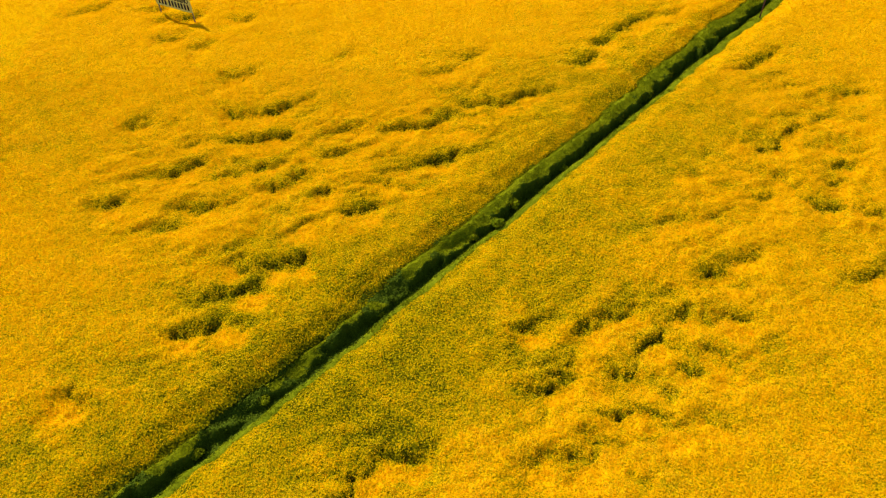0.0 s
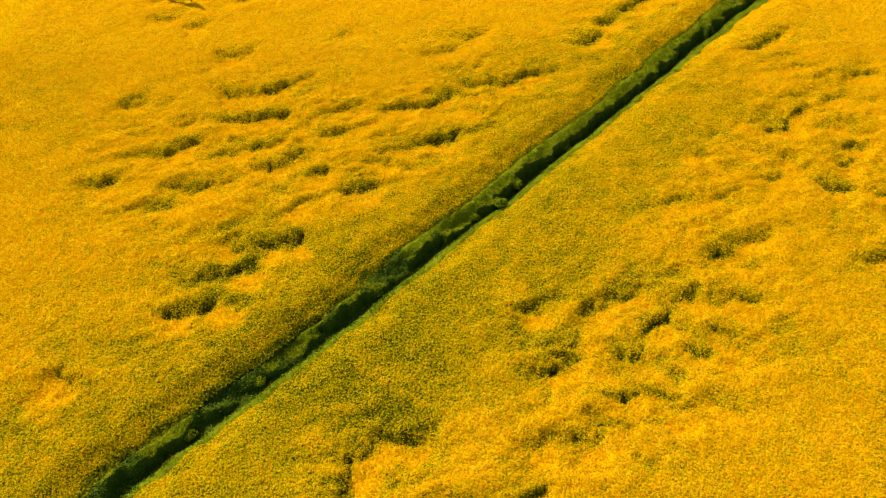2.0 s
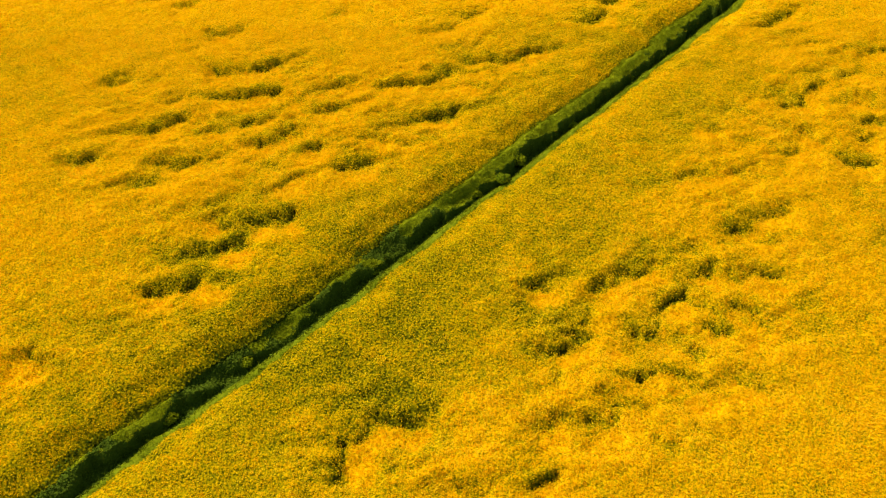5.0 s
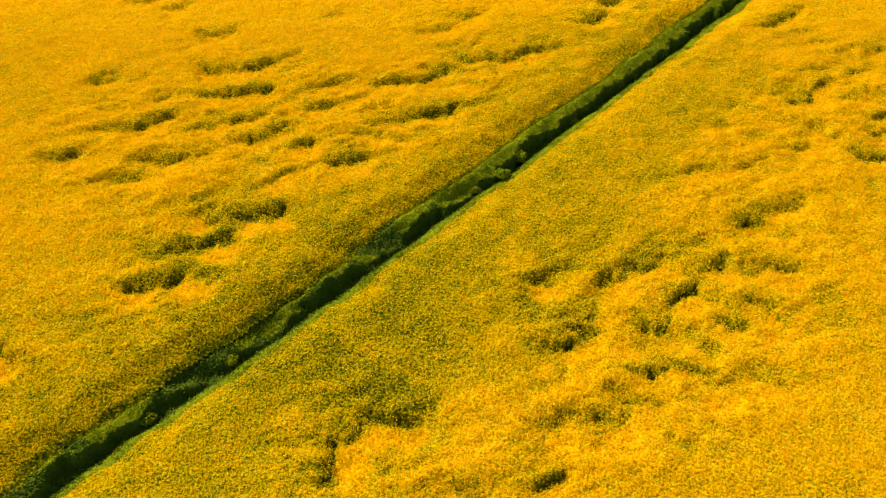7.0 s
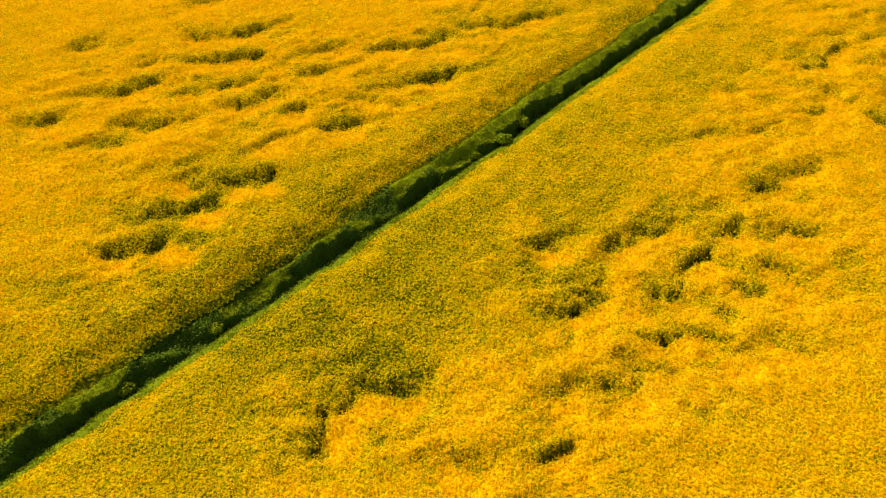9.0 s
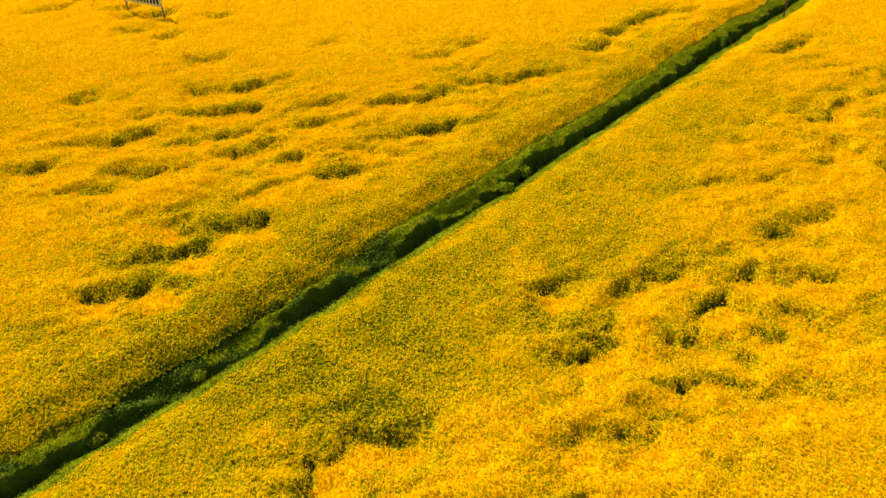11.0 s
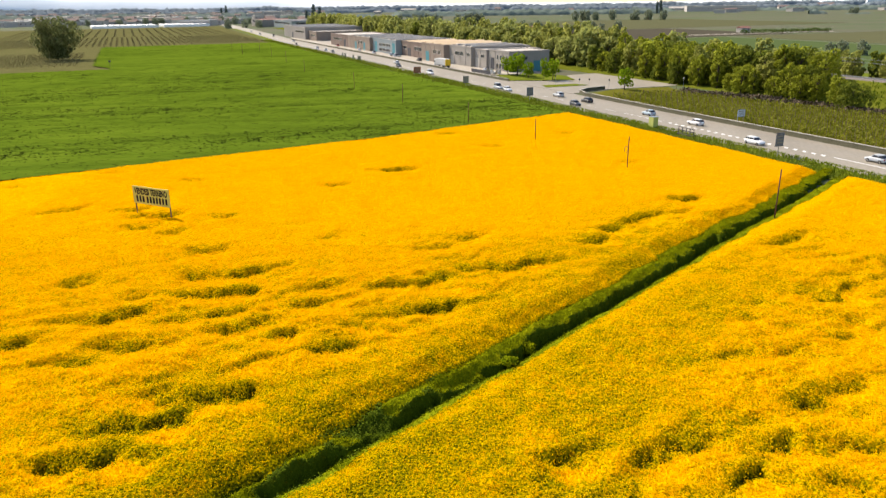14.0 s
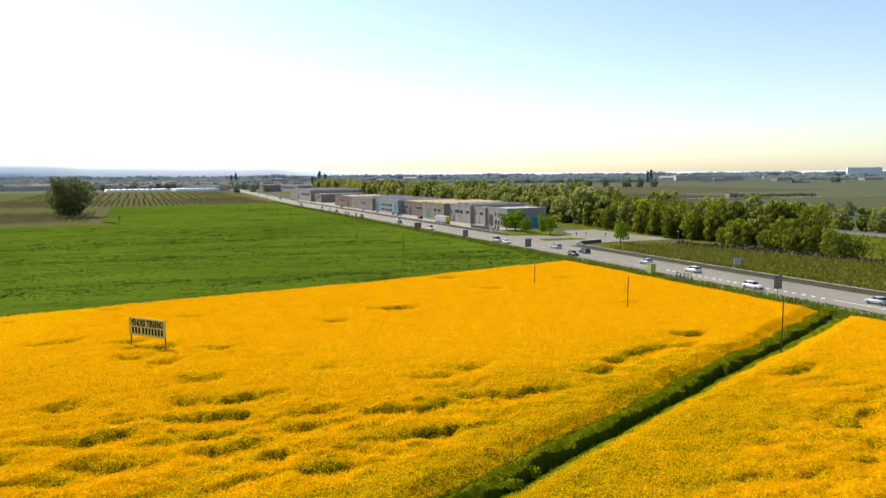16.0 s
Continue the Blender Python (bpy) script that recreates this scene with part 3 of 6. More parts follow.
def tree(name, label, height, width, mat, seed, clumps=700, size=0.6, bare=0.2, lobes=11, slim=False, spread=False):
    """Tapered trunk, limbs reaching into the lobes, a crown of loose leaf clumps."""
    rng = np.random.default_rng(seed)
    ob = thing(name, label, "tree")
    g = Geo()
    r0 = 0.022 * height
    knee = Vector((rng.normal(0, 0.1), rng.normal(0, 0.1), height * max(bare, 0.12)))
    g.tube((0, 0, -0.1), knee, r0 * 1.2, r0 * 0.85, 8)
    tip = Vector((rng.normal(0, 0.25), rng.normal(0, 0.25), height * 0.72))
    g.tube(knee, tip, r0 * 0.85, r0 * 0.2, 7)
    lb = []
    for i in range(lobes):
        a = i * 2.4 + rng.uniform(-0.4, 0.4)
        f = (i + 0.5) / lobes
        zc = height * (bare + (0.9 - bare) * f)
        ring = width / 2 * (0.62 * math.sin(math.pi * (0.2 + 0.62 * f)) + 0.05) * rng.uniform(0.75, 1.15)
        r = width / 2 * (rng.uniform(0.36, 0.55) if lobes < 16 else rng.uniform(0.22, 0.40)) * (1.08 - 0.22 * f)
        if spread:
            ring = width / 2 * (0.18 + 0.62 * smooth(0.0, 0.6, f)) * rng.uniform(0.5, 1.1) * (1 - 0.5 * smooth(0.8, 1.0, f))
        if slim:
            ring *= 0.5
        h = min(r * rng.uniform(0.75, 1.15), height - zc + 0.2)
        c = Vector((math.cos(a) * ring, math.sin(a) * ring, zc))
        lb.append((c.x, c.y, c.z, r, max(h, 0.4)))
        start = knee.lerp(tip, min(0.85, f * 0.8))
        g.tube(start, c, r0 * 0.38, r0 * 0.1, 5, cap=False)
    part("trunk", g.mesh("trunk", [BARK], True), ob, "brown bark trunk and limbs")
    pts, out = crown_points(rng, lb, clumps)
    pts[:, 2] = np.maximum(pts[:, 2], height * bare * 0.6 + 0.2)
    part("crown", leaf_cloud("crown", pts, out, size, [mat], rng, 0.75), ob)
    return ob


def place(ob, x, y, z=0.0, turn=0.0, k=1.0, kz=None):
    c = copy_thing(ob, pose(x, y, z, 0, 0, turn))
    c.scale = (k, k, kz or k)
    return c


# a grassy bench along the ditch's western side, dropping steeply into a trench below the bank, its shade painted in
# dark colours
WEED = material("weed_leaves", [(0.125, 0.145, 0.003), (0.215, 0.232, 0.004), (0.33, 0.335, 0.008)], 1.6, 0, 0.9, random="island", leaf=0.2, contrast=2.2, spec=0.0)
BUSH = material("bush_leaves", [(0.12, 0.16, 0.004), (0.21, 0.255, 0.006), (0.31, 0.35, 0.010)], 1.0, 0, 0.9, random="island", leaf=0.4, spec=0.0)
BENCH = material("bench_grass", [(0.12, 0.14, 0.003), (0.225, 0.245, 0.004), (0.35, 0.36, 0.008)], 1.5, 0.14, 0.95, bump=0.07, spec=0.0, contrast=1.3)


# darker leaf colour that paints the shade of trench and near bench
SHADE_LEAF = material("shade_dark_leaves", [(0.042, 0.064, 0.003), (0.082, 0.117, 0.004), (0.15, 0.195, 0.007)], 1.2, 0, 0.85, random="island", leaf=0.15, spec=0.05)


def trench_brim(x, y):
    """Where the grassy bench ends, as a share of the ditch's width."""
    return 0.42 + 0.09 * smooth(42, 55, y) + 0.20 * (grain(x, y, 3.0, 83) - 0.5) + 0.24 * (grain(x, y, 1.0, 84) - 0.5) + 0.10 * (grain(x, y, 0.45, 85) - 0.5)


def shade_darkened(x, y):
    """True where the growth takes the darker colour that stands in for shade."""
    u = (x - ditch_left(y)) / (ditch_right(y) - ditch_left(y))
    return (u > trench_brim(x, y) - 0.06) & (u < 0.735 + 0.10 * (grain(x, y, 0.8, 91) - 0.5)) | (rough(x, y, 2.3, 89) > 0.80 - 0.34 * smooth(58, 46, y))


def growth(x, y):
    """Top of the ditch's growth."""
    l, r = ditch_left(y), ditch_right(y)
    u = (x - l) / (r - l)
    near = smooth(50, 36, y)
    brim = trench_brim(x, y)
    top = 0.24 + 0.30 * smooth(0, 0.15, u) - 0.18 * smooth(0.2, 0.5, u) + 0.55 * (rough(x, y, 3.5, 81) - 0.5) + 0.24 * (grain(x, y, 0.7, 82) - 0.5)
    top = top - 0.25 * near - 0.75 * near * np.exp(-((u - 0.07) / 0.07) ** 2)
    hole = sum(np.exp(-((y - c) / w) ** 2) for c, w in ((36.0, 2.6), (45.6, 1.8), (52.8, 1.8), (31.6, 1.4)))
    z = -1.1 + (top + 1.1) * (1 - 0.62 * np.clip(hole, 0, 1) * smooth(-0.05, 0.3, u) * (0.6 + 0.8 * grain(x, y, 1.3, 86))) * smooth(brim + 0.05, brim - 0.05, u)
    return np.maximum(z, ditch_depth(x, y))


Yg = np.repeat(np.arange(15, 127, 0.25)[:, None], 33, 1)
Xg = ditch_left(Yg) + np.linspace(-0.12, 0.74, 33)[None, :] * (ditch_right(Yg) - ditch_left(Yg))
idx = np.arange(Xg.size).reshape(Xg.shape)
fg = np.stack([idx[:-1, :-1], idx[:-1, 1:], idx[1:, 1:], idx[1:, :-1]], -1).reshape(-1, 4)
fg = fg[(across(Xg, Yg).reshape(-1)[fg] < -5).all(1)]
bench = array_mesh("ditch_undergrowth", np.stack([Xg, Yg, growth(Xg, Yg) - 0.04], -1).reshape(-1, 3), fg, [BENCH, DITCH_SOIL_SHADE], True)
# the second material darkens the trench face and floor as painted shade
bench.polygons.foreach_set("material_index", shade_darkened(Xg, Yg).reshape(-1)[fg].any(1).astype(np.int32))
structure("ditch_undergrowth", bench, "soft green grass bench and shade-darkened trench inside the ditch", "grass", "stuff")
x, y, u, z = ditch_spots(140000, 16, 126, -0.10, 0.80)
e = 0.15
gx, gy = (growth(x + e, y) - growth(x - e, y)) / (2 * e), (growth(x, y + e) - growth(x, y - e)) / (2 * e)
out = np.stack([-gx, -gy, np.ones(len(x))], -1)
out /= np.linalg.norm(out, axis=1)[:, None]
dark = shade_darkened(x, y)
pts = np.stack([x, y, growth(x, y) + RNG.uniform(-0.05, 0.05, len(x))], -1)
structure("ditch_weeds", leaf_cloud("ditch_weeds", pts[~dark], out[~dark], 0.085, [WEED], RNG, 0.3), "soft green weeds covering the ditch's slopes", "weeds", "stuff")
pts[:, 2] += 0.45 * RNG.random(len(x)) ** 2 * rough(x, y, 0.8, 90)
structure("ditch_brambles", leaf_cloud("ditch_brambles", pts[dark][::2], out[dark][::2], 0.12, [SHADE_LEAF], RNG, 0.7), "trench weeds coloured dark for the ditch's shade", "weeds", "stuff")
x, y, u, z = ditch_spots(9000, 16, 126, -0.06, 0.60)
ok = ~shade_darkened(x, y)
x, y = x[ok], y[ok]
structure("ditch_grass", blades("ditch_grass", x, y, growth(x, y) - 0.05, 0.12 + 0.34 * rough(x, y, 2.5, 71), 0.02, [WEED], 1.1, 4), "rank green grass among the ditch weeds", "grass", "stuff")

# fuller bushes along the brim of the gap
weeds = []
for i in range(4):
    rng = np.random.default_rng(40 + i)
    lb = [(0, 0, 0.45, 0.62, 0.5)] + [(0.4 * math.cos(a), 0.4 * math.sin(a), 0.45 + rng.uniform(-0.1, 0.15), 0.42, 0.38) for a in (0.3, 2.3, 4.4)]
    pts, out = crown_points(rng, lb, 620)
    weeds.append(leaf_cloud("weed_clump", pts, out, 0.15, [BUSH if i == 0 else WEED], rng, 0.4))
y = 18.0
while y < 118:
    l, r = float(ditch_left(np.array(y))), float(ditch_right(np.array(y)))
    x = l + (0.47 + RNG.normal(0, 0.05)) * (r - l)
    if across(x, y) < -6:
        k = RNG.uniform(0.7, 1.25)
        c = thing("weed_clump", "bushy green weed clump growing in the ditch", "weed", pose(x, y, float(ditch_depth(np.array(x), np.array(y))) + 0.1, 0, 0, RNG.uniform(0, 360)), weeds[int(RNG.integers(1, 4))], "weed clumps along the ditch")
        c.scale = (k, k * RNG.uniform(1.0, 1.4), k * RNG.uniform(0.9, 1.3))
    y += RNG.uniform(4.0, 11.0)
thing("weed_clump", "bright round green bush growing on the ditch bank", "weed", pose(2.3, 55.0, -0.15), weeds[0], "weed clumps along the ditch")


# ---- road, verges, barrier ----
RM = pose(ROAD0[0], ROAD0[1], 0, 0, 0, ROAD_TURN - 90)      # local x across the road, local y along it
ROAD_Z = 0.06


def road_thing(name, label, category, s, a, z=ROAD_Z, turn=0.0, group="", mesh=None, kind=""):
    return thing(name, label, category, RM @ pose(a, s, z, 0, 0, turn), mesh, group, kind)


def road_part(name, geo, mats, label, category, kind="structure"):
    ob = structure(name, geo.mesh(name, mats), label, category, kind)
    ob.matrix_basis = RM
    return ob


def patch(name, outline, z0, z1, mat, label, category):
    """A flat slab over an outline of (along, across) corners."""
    g = Geo()
    n = len(outline)
    g.add([(a, s, z0) for s, a in outline] + [(a, s, z1) for s, a in outline], [tuple(range(n, 2 * n))] + [(i, (i + 1) % n, n + (i + 1) % n, n + i) for i in range(n)])
    return road_part(name, g, [mat], label, category)


g = Geo()
for i in range(44):
    s0, s1 = -300 + i * 40, -300 + (i + 1) * 40
    w = 16.4 if s0 < 560 else 13.5
    b0, b1 = bend(s0), bend(s1)
    g.add([(b0 - 1.2, s0, ROAD_Z), (b0 + w, s0, ROAD_Z), (b1 + w, s1, ROAD_Z), (b1 - 1.2, s1, ROAD_Z), (b0 - 3.2, s0, -0.05), (b1 - 3.2, s1, -0.05), (b0 + w + 1.2, s0, -0.05), (b1 + w + 1.2, s1, -0.05)],
          [(0, 1, 2, 3), (4, 0, 3, 5), (1, 6, 7, 2)])
road_part("road", g, [ASPHALT], "grey asphalt main road with painted lines", "road")
patch("side_road", [(106, 17.2), (110, 25), (112, 40), (110, 57), (113, 92), (166, 92), (162, 50), (150, 40), (146, 30), (153, 17.2)], 0, ROAD_Z - 0.004, ASPHALT, "grey asphalt side road joining the main road", "road")
patch("service_yard", [(178, 19), (560, 19), (600, 24), (600, 48), (178, 48)], 0, ROAD_Z - 0.01, GRAVEL, "pale paved yard in front of the workshops", "pavement")

# painted lines
paint = thing("road_marking", "white painted road lines, partly broken", "road marking", RM)
paint["kind"] = "structure"
LINE_Z = ROAD_Z + 0.004


def stripe(name, a0, a1, s0, s1):
    part(name, Geo().box(a0, a1, s0, s1, LINE_Z - 0.003, LINE_Z).mesh(name, [PAINT]), paint)


for i in range(34):
    s = -3.0 + i * 2.25
    if s < 44:
        part("dash", Geo().add([(4.95, s, LINE_Z), (5.85, s + 0.5, LINE_Z), (5.85, s + 1.5, LINE_Z), (4.95, s + 1.0, LINE_Z)], [(0, 1, 2, 3)]).mesh("dash", [PAINT]), paint)
stripe("solid_line", 5.4, 5.75, -120, -4.5)
stripe("solid_line", 5.4, 5.65, 45.5, 62)
for i in range(60):
    stripe("dash", 5.5 + bend(68 + i * 9.0), 5.65 + bend(68 + i * 9.0), 66 + i * 9.0, 70.5 + i * 9.0)

# roadside wall
def wall_run(name, pts, h, label):
    ob = thing(name, label, "barrier", RM)
    ob["kind"] = "structure"
    for (s0, a0), (s1, a1) in zip(pts, pts[1:]):
        n = max(1, int(math.hypot(s1 - s0, a1 - a0) / 6))
        for i in range(n):
            p, q = Vector((a0 + (a1 - a0) * i / n, s0 + (s1 - s0) * i / n)), Vector((a0 + (a1 - a0) * (i + 1) / n, s0 + (s1 - s0) * (i + 1) / n))
            w = (q - p).normalized()
            m = pose(p.x, p.y, 0, 0, 0, math.degrees(math.atan2(w.y, w.x)) - 90)
            ln = (q - p).length
            part("wall_panel", Geo().profile([(-0.28, 0), (-0.2, 0.25), (-0.1, h), (0.1, h), (0.2, 0.25), (0.28, 0)], 0.015, ln - 0.015).mesh("wall_panel", [CONCRETE]), ob, "", m)
            part("coping", Geo().box(-0.15, 0.15, 0, ln, h, h + 0.09).mesh("coping", [CONCRETE_PALE]), ob, "pale concrete coping", m)


wall_run("roadside_wall", [(-240, 16.9), (60, 16.9), (100, 18.0), (107, 20.5), (110.5, 25.5), (112.5, 34)], 1.05, "low stained concrete wall along the road")
wall_run("roadside_wall", [(152, 17.6), (200, 16.9), (300, 16.8), (560, 17.0)], 0.95, "low stained concrete wall before the yards")

# verges
VERGE = material("verge_grass", [(0.10, 0.14, 0.012), (0.165, 0.21, 0.018), (0.24, 0.275, 0.030)], 4.0, 0, 0.75, random="island", leaf=0.25, spec=0.0)
g = Geo()
ss = np.arange(-120, 920, 6.0)
cols = [(-9.5, 0.0), (-7, -0.1), (-4.5, 0.0), (-2.6, 0.04), (-1.0, 0.05)]
V = [(a + bend(s), s, z + 0.05 * math.sin(s * 0.7 + a)) for s in ss for a, z in cols]
k = len(cols)
g.add(V, [(i * k + j, i * k + j + 1, (i + 1) * k + j + 1, (i + 1) * k + j) for i in range(len(ss) - 1) for j in range(k - 1)])
road_part("verge", g, [TURF], "rough green roadside verge", "grass verge")
n = 10000
s, a = RNG.uniform(-75, 180, n), RNG.uniform(-9.0, 0.7, n)
me = blades("verge_growth", a, s, s * 0 - 0.02, 0.35 + 0.75 * rough(s, a, 3.0, 81) * smooth(1.5, -2.5, a), 0.045, [VERGE], 1.1, 4)
structure("verge_growth", me, "tall rough grass on the roadside verge", "grass", "stuff").matrix_basis = RM
n = 6000
s, a = RNG.uniform(180, 560, n), RNG.uniform(-10.0, 0.3, n)
me = blades("verge_growth", a, s, s * 0 - 0.02, 0.3 + 0.6 * rough(s, a, 5.0, 82), 0.09, [VERGE], 1.1, 4)
structure("verge_growth", me, "tall rough grass on the roadside verge", "grass", "stuff").matrix_basis = RM

# ---- wheat ----
def wheat_gaps(x, y):
    u, v = 0.95 * x + 0.31 * y, -0.31 * x + 0.95 * y
    dents = smooth(0.56, 0.67, rough(u / 2.2, v, 1.05, 91)) * smooth(0.38, 0.6, rough(u / 5, v, 14, 95))
    lines = smooth(0.84, 0.97, 0.5 + 0.5 * np.sin(v / 3.9 + 1.2 * rough(u, v, 40, 97))) * smooth(0.35, 0.6, rough(u / 4, v, 12, 98))
    return dents, lines


def wheat_height(x, y):
    dents, lines = wheat_gaps(x, y)
    return 0.55 + 0.10 * rough(x, y, 9, 92) - 0.34 * np.maximum(dents, 0.7 * lines)


def wheat_dent_tone(x, y):
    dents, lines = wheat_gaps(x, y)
    # dents and lines darkened in colour, as their relief shows little shade
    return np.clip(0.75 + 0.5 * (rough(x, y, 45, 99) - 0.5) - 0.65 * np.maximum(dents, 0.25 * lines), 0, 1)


def wheat_inside(x, y):
    edge = (y - 119.2 - 0.757 * (x + 76) - 0.13 * np.clip(-21 - x, 0, 60)) / 1.254
    far = 510 - along(x, y)
    orchard = np.where(along(x, y) > 290, across(x, y) + 133 + (along(x, y) - 318) * 0.35 * (along(x, y) < 318), 50)
    return np.minimum(np.minimum(edge, far), np.minimum(-9.0 - across(x, y), orchard))


for x0, x1, y0, y1, cell in ((-200, 40, 60, 250, 0.72), (-330, 40, 250, 640, 2.2), (-330, -200, -60, 250, 2.4)):
    me = grid_mesh("wheat_field", np.arange(x0, x1 + 0.1, cell), np.arange(y0, y1 + 0.1, cell), wheat_height, lambda x, y: wheat_inside(x, y) > 0, [WHEAT], True, wheat_dent_tone)
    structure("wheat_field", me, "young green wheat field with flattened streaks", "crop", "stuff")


# tufts standing in the flattened rows
TUFT = material("wheat_tuft", [(0.040, 0.056, 0.009), (0.064, 0.085, 0.013)], 2.0, 0, 0.9, random="island", leaf=0.2, spec=0.0)
n = 430000
x, y = RNG.uniform(-210, 40, n), RNG.uniform(85, 400, n)
u, v = 0.95 * x + 0.31 * y, -0.31 * x + 0.95 * y
ok = (wheat_inside(x, y) > 0.6) & (RNG.random(n) < (0.12 + 0.88 * smooth(0.40, 0.66, rough(u / 5, v, 19, 95))) * (0.2 + 0.8 * smooth(0.40, 0.72, rough(u / 2, v, 3.0, 94))) * smooth(380, 140, y))
x, y = x[ok], y[ok]
n = len(x)
z = wheat_height(x, y)
way = 0.32 + RNG.normal(0, 0.25, n)
half, tall = RNG.uniform(0.10, 0.42, n), RNG.uniform(0.03, 0.08, n)
c, s = np.cos(way) * half, np.sin(way) * half
V = np.stack([np.stack([x - c, y - s, z - 0.1], -1), np.stack([x + c, y + s, z - 0.1], -1), np.stack([x + 0.6 * c + 0.1, y + 0.6 * s - 0.1, z + tall], -1), np.stack([x - 0.7 * c, y - 0.7 * s, z + tall * 0.8], -1)], 1)
F = np.arange(n)[:, None] * 4 + np.array([0, 1, 2, 3])
structure("wheat_tufts", array_mesh("wheat_tufts", V.reshape(-1, 3), F, [TUFT]), "dark ragged tufts along the flattened wheat", "crop", "stuff")


# ---- land beyond the road ----
VINE_GROUND = material("vineyard_turf", [(0.075, 0.078, 0.011), (0.112, 0.108, 0.016), (0.148, 0.136, 0.028)], 4.0, 0.4, 0.95, bump=0.08, spec=0.0)
patch("vineyard_ground", [(-200, 18.6), (88, 18.6), (104, 21), (110, 36), (108, 57), (92, 52), (45, 65), (20, 66), (-200, 66)], -0.1, 0.04, VINE_GROUND, "grassy ground between the vine rows", "ground")
patch("grass_island", [(153, 19), (176, 24), (170, 46), (158, 47), (144, 42), (148, 30)], 0.1, ROAD_Z + 0.12, TURF, "grassy island at the junction", "lawn")
patch("grass_island", [(126, 19), (133, 21), (131, 34), (125, 36)], 0.1, ROAD_Z + 0.12, TURF, "small grassy traffic island", "lawn")

# railway bank
BANK = material("bank_turf", [(0.055, 0.075, 0.008), (0.10, 0.115, 0.012), (0.16, 0.16, 0.025)], 6.0, 0.9, 0.9, bump=0.1, spec=0.0)
BALLAST = material("ballast", [(0.13, 0.11, 0.10), (0.24, 0.21, 0.19)], 1.0, 0.12, 0.95, bump=0.04)
g = Geo()
for i in range(40):
    s0, s1 = -300 + 30 * i, -270 + 30 * i
    pr = [(62, -0.1), (78, 1.0), (96.5, 4.0), (104, 4.0), (112, 0.5), (116, -0.05)]
    v = [(a, s, z) for s in (s0, s1) for a, z in pr]
    g.add(v, [(j, j + 1, 7 + j, 6 + j) for j in range(5)])
road_part("railway_bank", g, [BANK], "grassy railway embankment", "embankment")
g = Geo()
g.profile([(97.6, 4.0), (98.4, 4.45), (102.8, 4.45), (103.6, 4.0)], -300, 900)
road_part("track_bed", g, [BALLAST], "stone ballast of the railway", "railway")
g = Geo()
for a in (98.9, 100.33, 101.1, 102.53):
    g.box(a, a + 0.08, -300, 900, 4.46, 4.62)
n = 2600
s, a = RNG.uniform(-90, 75, n), RNG.uniform(63, 96, n)
ok = rough(s, a, 9, 55) > 0.42
s, a = s[ok], a[ok]
structure("bank_growth", blades("bank_growth", a, s, np.interp(a, [62, 78, 96.5], [-0.1, 1.0, 4.0]), 0.5 + 0.9 * rough(s, a, 4.0, 56), 0.10, [VERGE], 0.9, 4), "rough grass and weeds on the railway bank", "grass", "stuff").matrix_basis = RM
rails = road_part("rails", g, [METAL], "steel railway rails", "railway")
mast = road_thing("catenary_mast", "grey steel railway catenary mast", "mast", -60, 104.2, 4.0, 0, "masts along the railway")
part("post", Geo().tube((0, 0, -0.2), (0, 0, 7.6), 0.14, 0.1, 8).mesh("post", [METAL]), mast)
part("arm", Geo().tube((0, 0, 6.6), (-4.6, 0, 6.9), 0.05, 0.05, 6).tube((0, 0, 7.4), (-4.4, 0, 6.9), 0.03, 0.03, 6).mesh("arm", [METAL]), mast)
for i in range(1, 9):
    copy_thing(mast, RM @ pose(104.2, -60 + i * 48, 4.0))
wire = road_thing("overhead_wire", "thin overhead railway wires", "wire", 0, 0, 0)
for a, z in ((99.7, 10.7), (99.7, 9.6), (101.8, 10.7), (101.8, 9.6)):
    gg = Geo()
    for i in range(10):
        s0 = -108 + i * 48
        for j in range(4):
            q0, q1 = j / 4, (j + 1) / 4
            gg.tube((a, s0 + 48 * q0, z - 2.2 * q0 * (1 - q0)), (a, s0 + 48 * q1, z - 2.2 * q1 * (1 - q1)), 0.035, None, 4, cap=False)
    part("cable", gg.mesh("cable", [METAL]), wire)

# ---- vineyard ----
VINE = material("vine_leaves", [(0.13, 0.14, 0.010), (0.20, 0.205, 0.016), (0.27, 0.265, 0.028)], 2.0, 0, 0.7, random="island", leaf=0.35)
STAKE = material("vine_stake", [(0.13, 0.10, 0.055), (0.22, 0.165, 0.095)], 0.5, 0.1, 0.9)


def vine_top(s):
    return float(np.interp(s, [-80, 20, 30, 88, 100], [64, 62, 60, 48, 36]))


rows = [(-52 + i * 2.4) for i in range(61)]
for s in rows:
    a0, a1 = 20.6 + (2.5 if s > 85 else 0), vine_top(s) - 1
    row = road_thing("vine_row", "trained row of young grapevines on wooden stakes", "vines", s, 0, 0.05, 0, "vine rows beside the road")
    n = int((a1 - a0) / 1.9)
    for i in range(n + 1):
        a = a0 + i * 1.9 + RNG.uniform(-0.3, 0.3)
        part("stake", Geo().tube((a, RNG.uniform(-0.1, 0.1), 0), (a + RNG.normal(0, 0.06), RNG.normal(0, 0.06), RNG.uniform(1.5, 2.1)), 0.055, 0.045, 4).mesh("stake", [STAKE]), row)
    k = int((a1 - a0) * 13)
    pts = np.stack([RNG.uniform(a0, a1, k), RNG.normal(0, 0.28, k), 0.3 + 0.95 * RNG.random(k) ** 1.2], -1)
    part("vine_leaves", leaf_cloud("vine_leaves", pts, RNG.normal(0, 1, (k, 3)), 0.42, [VINE], RNG), row)

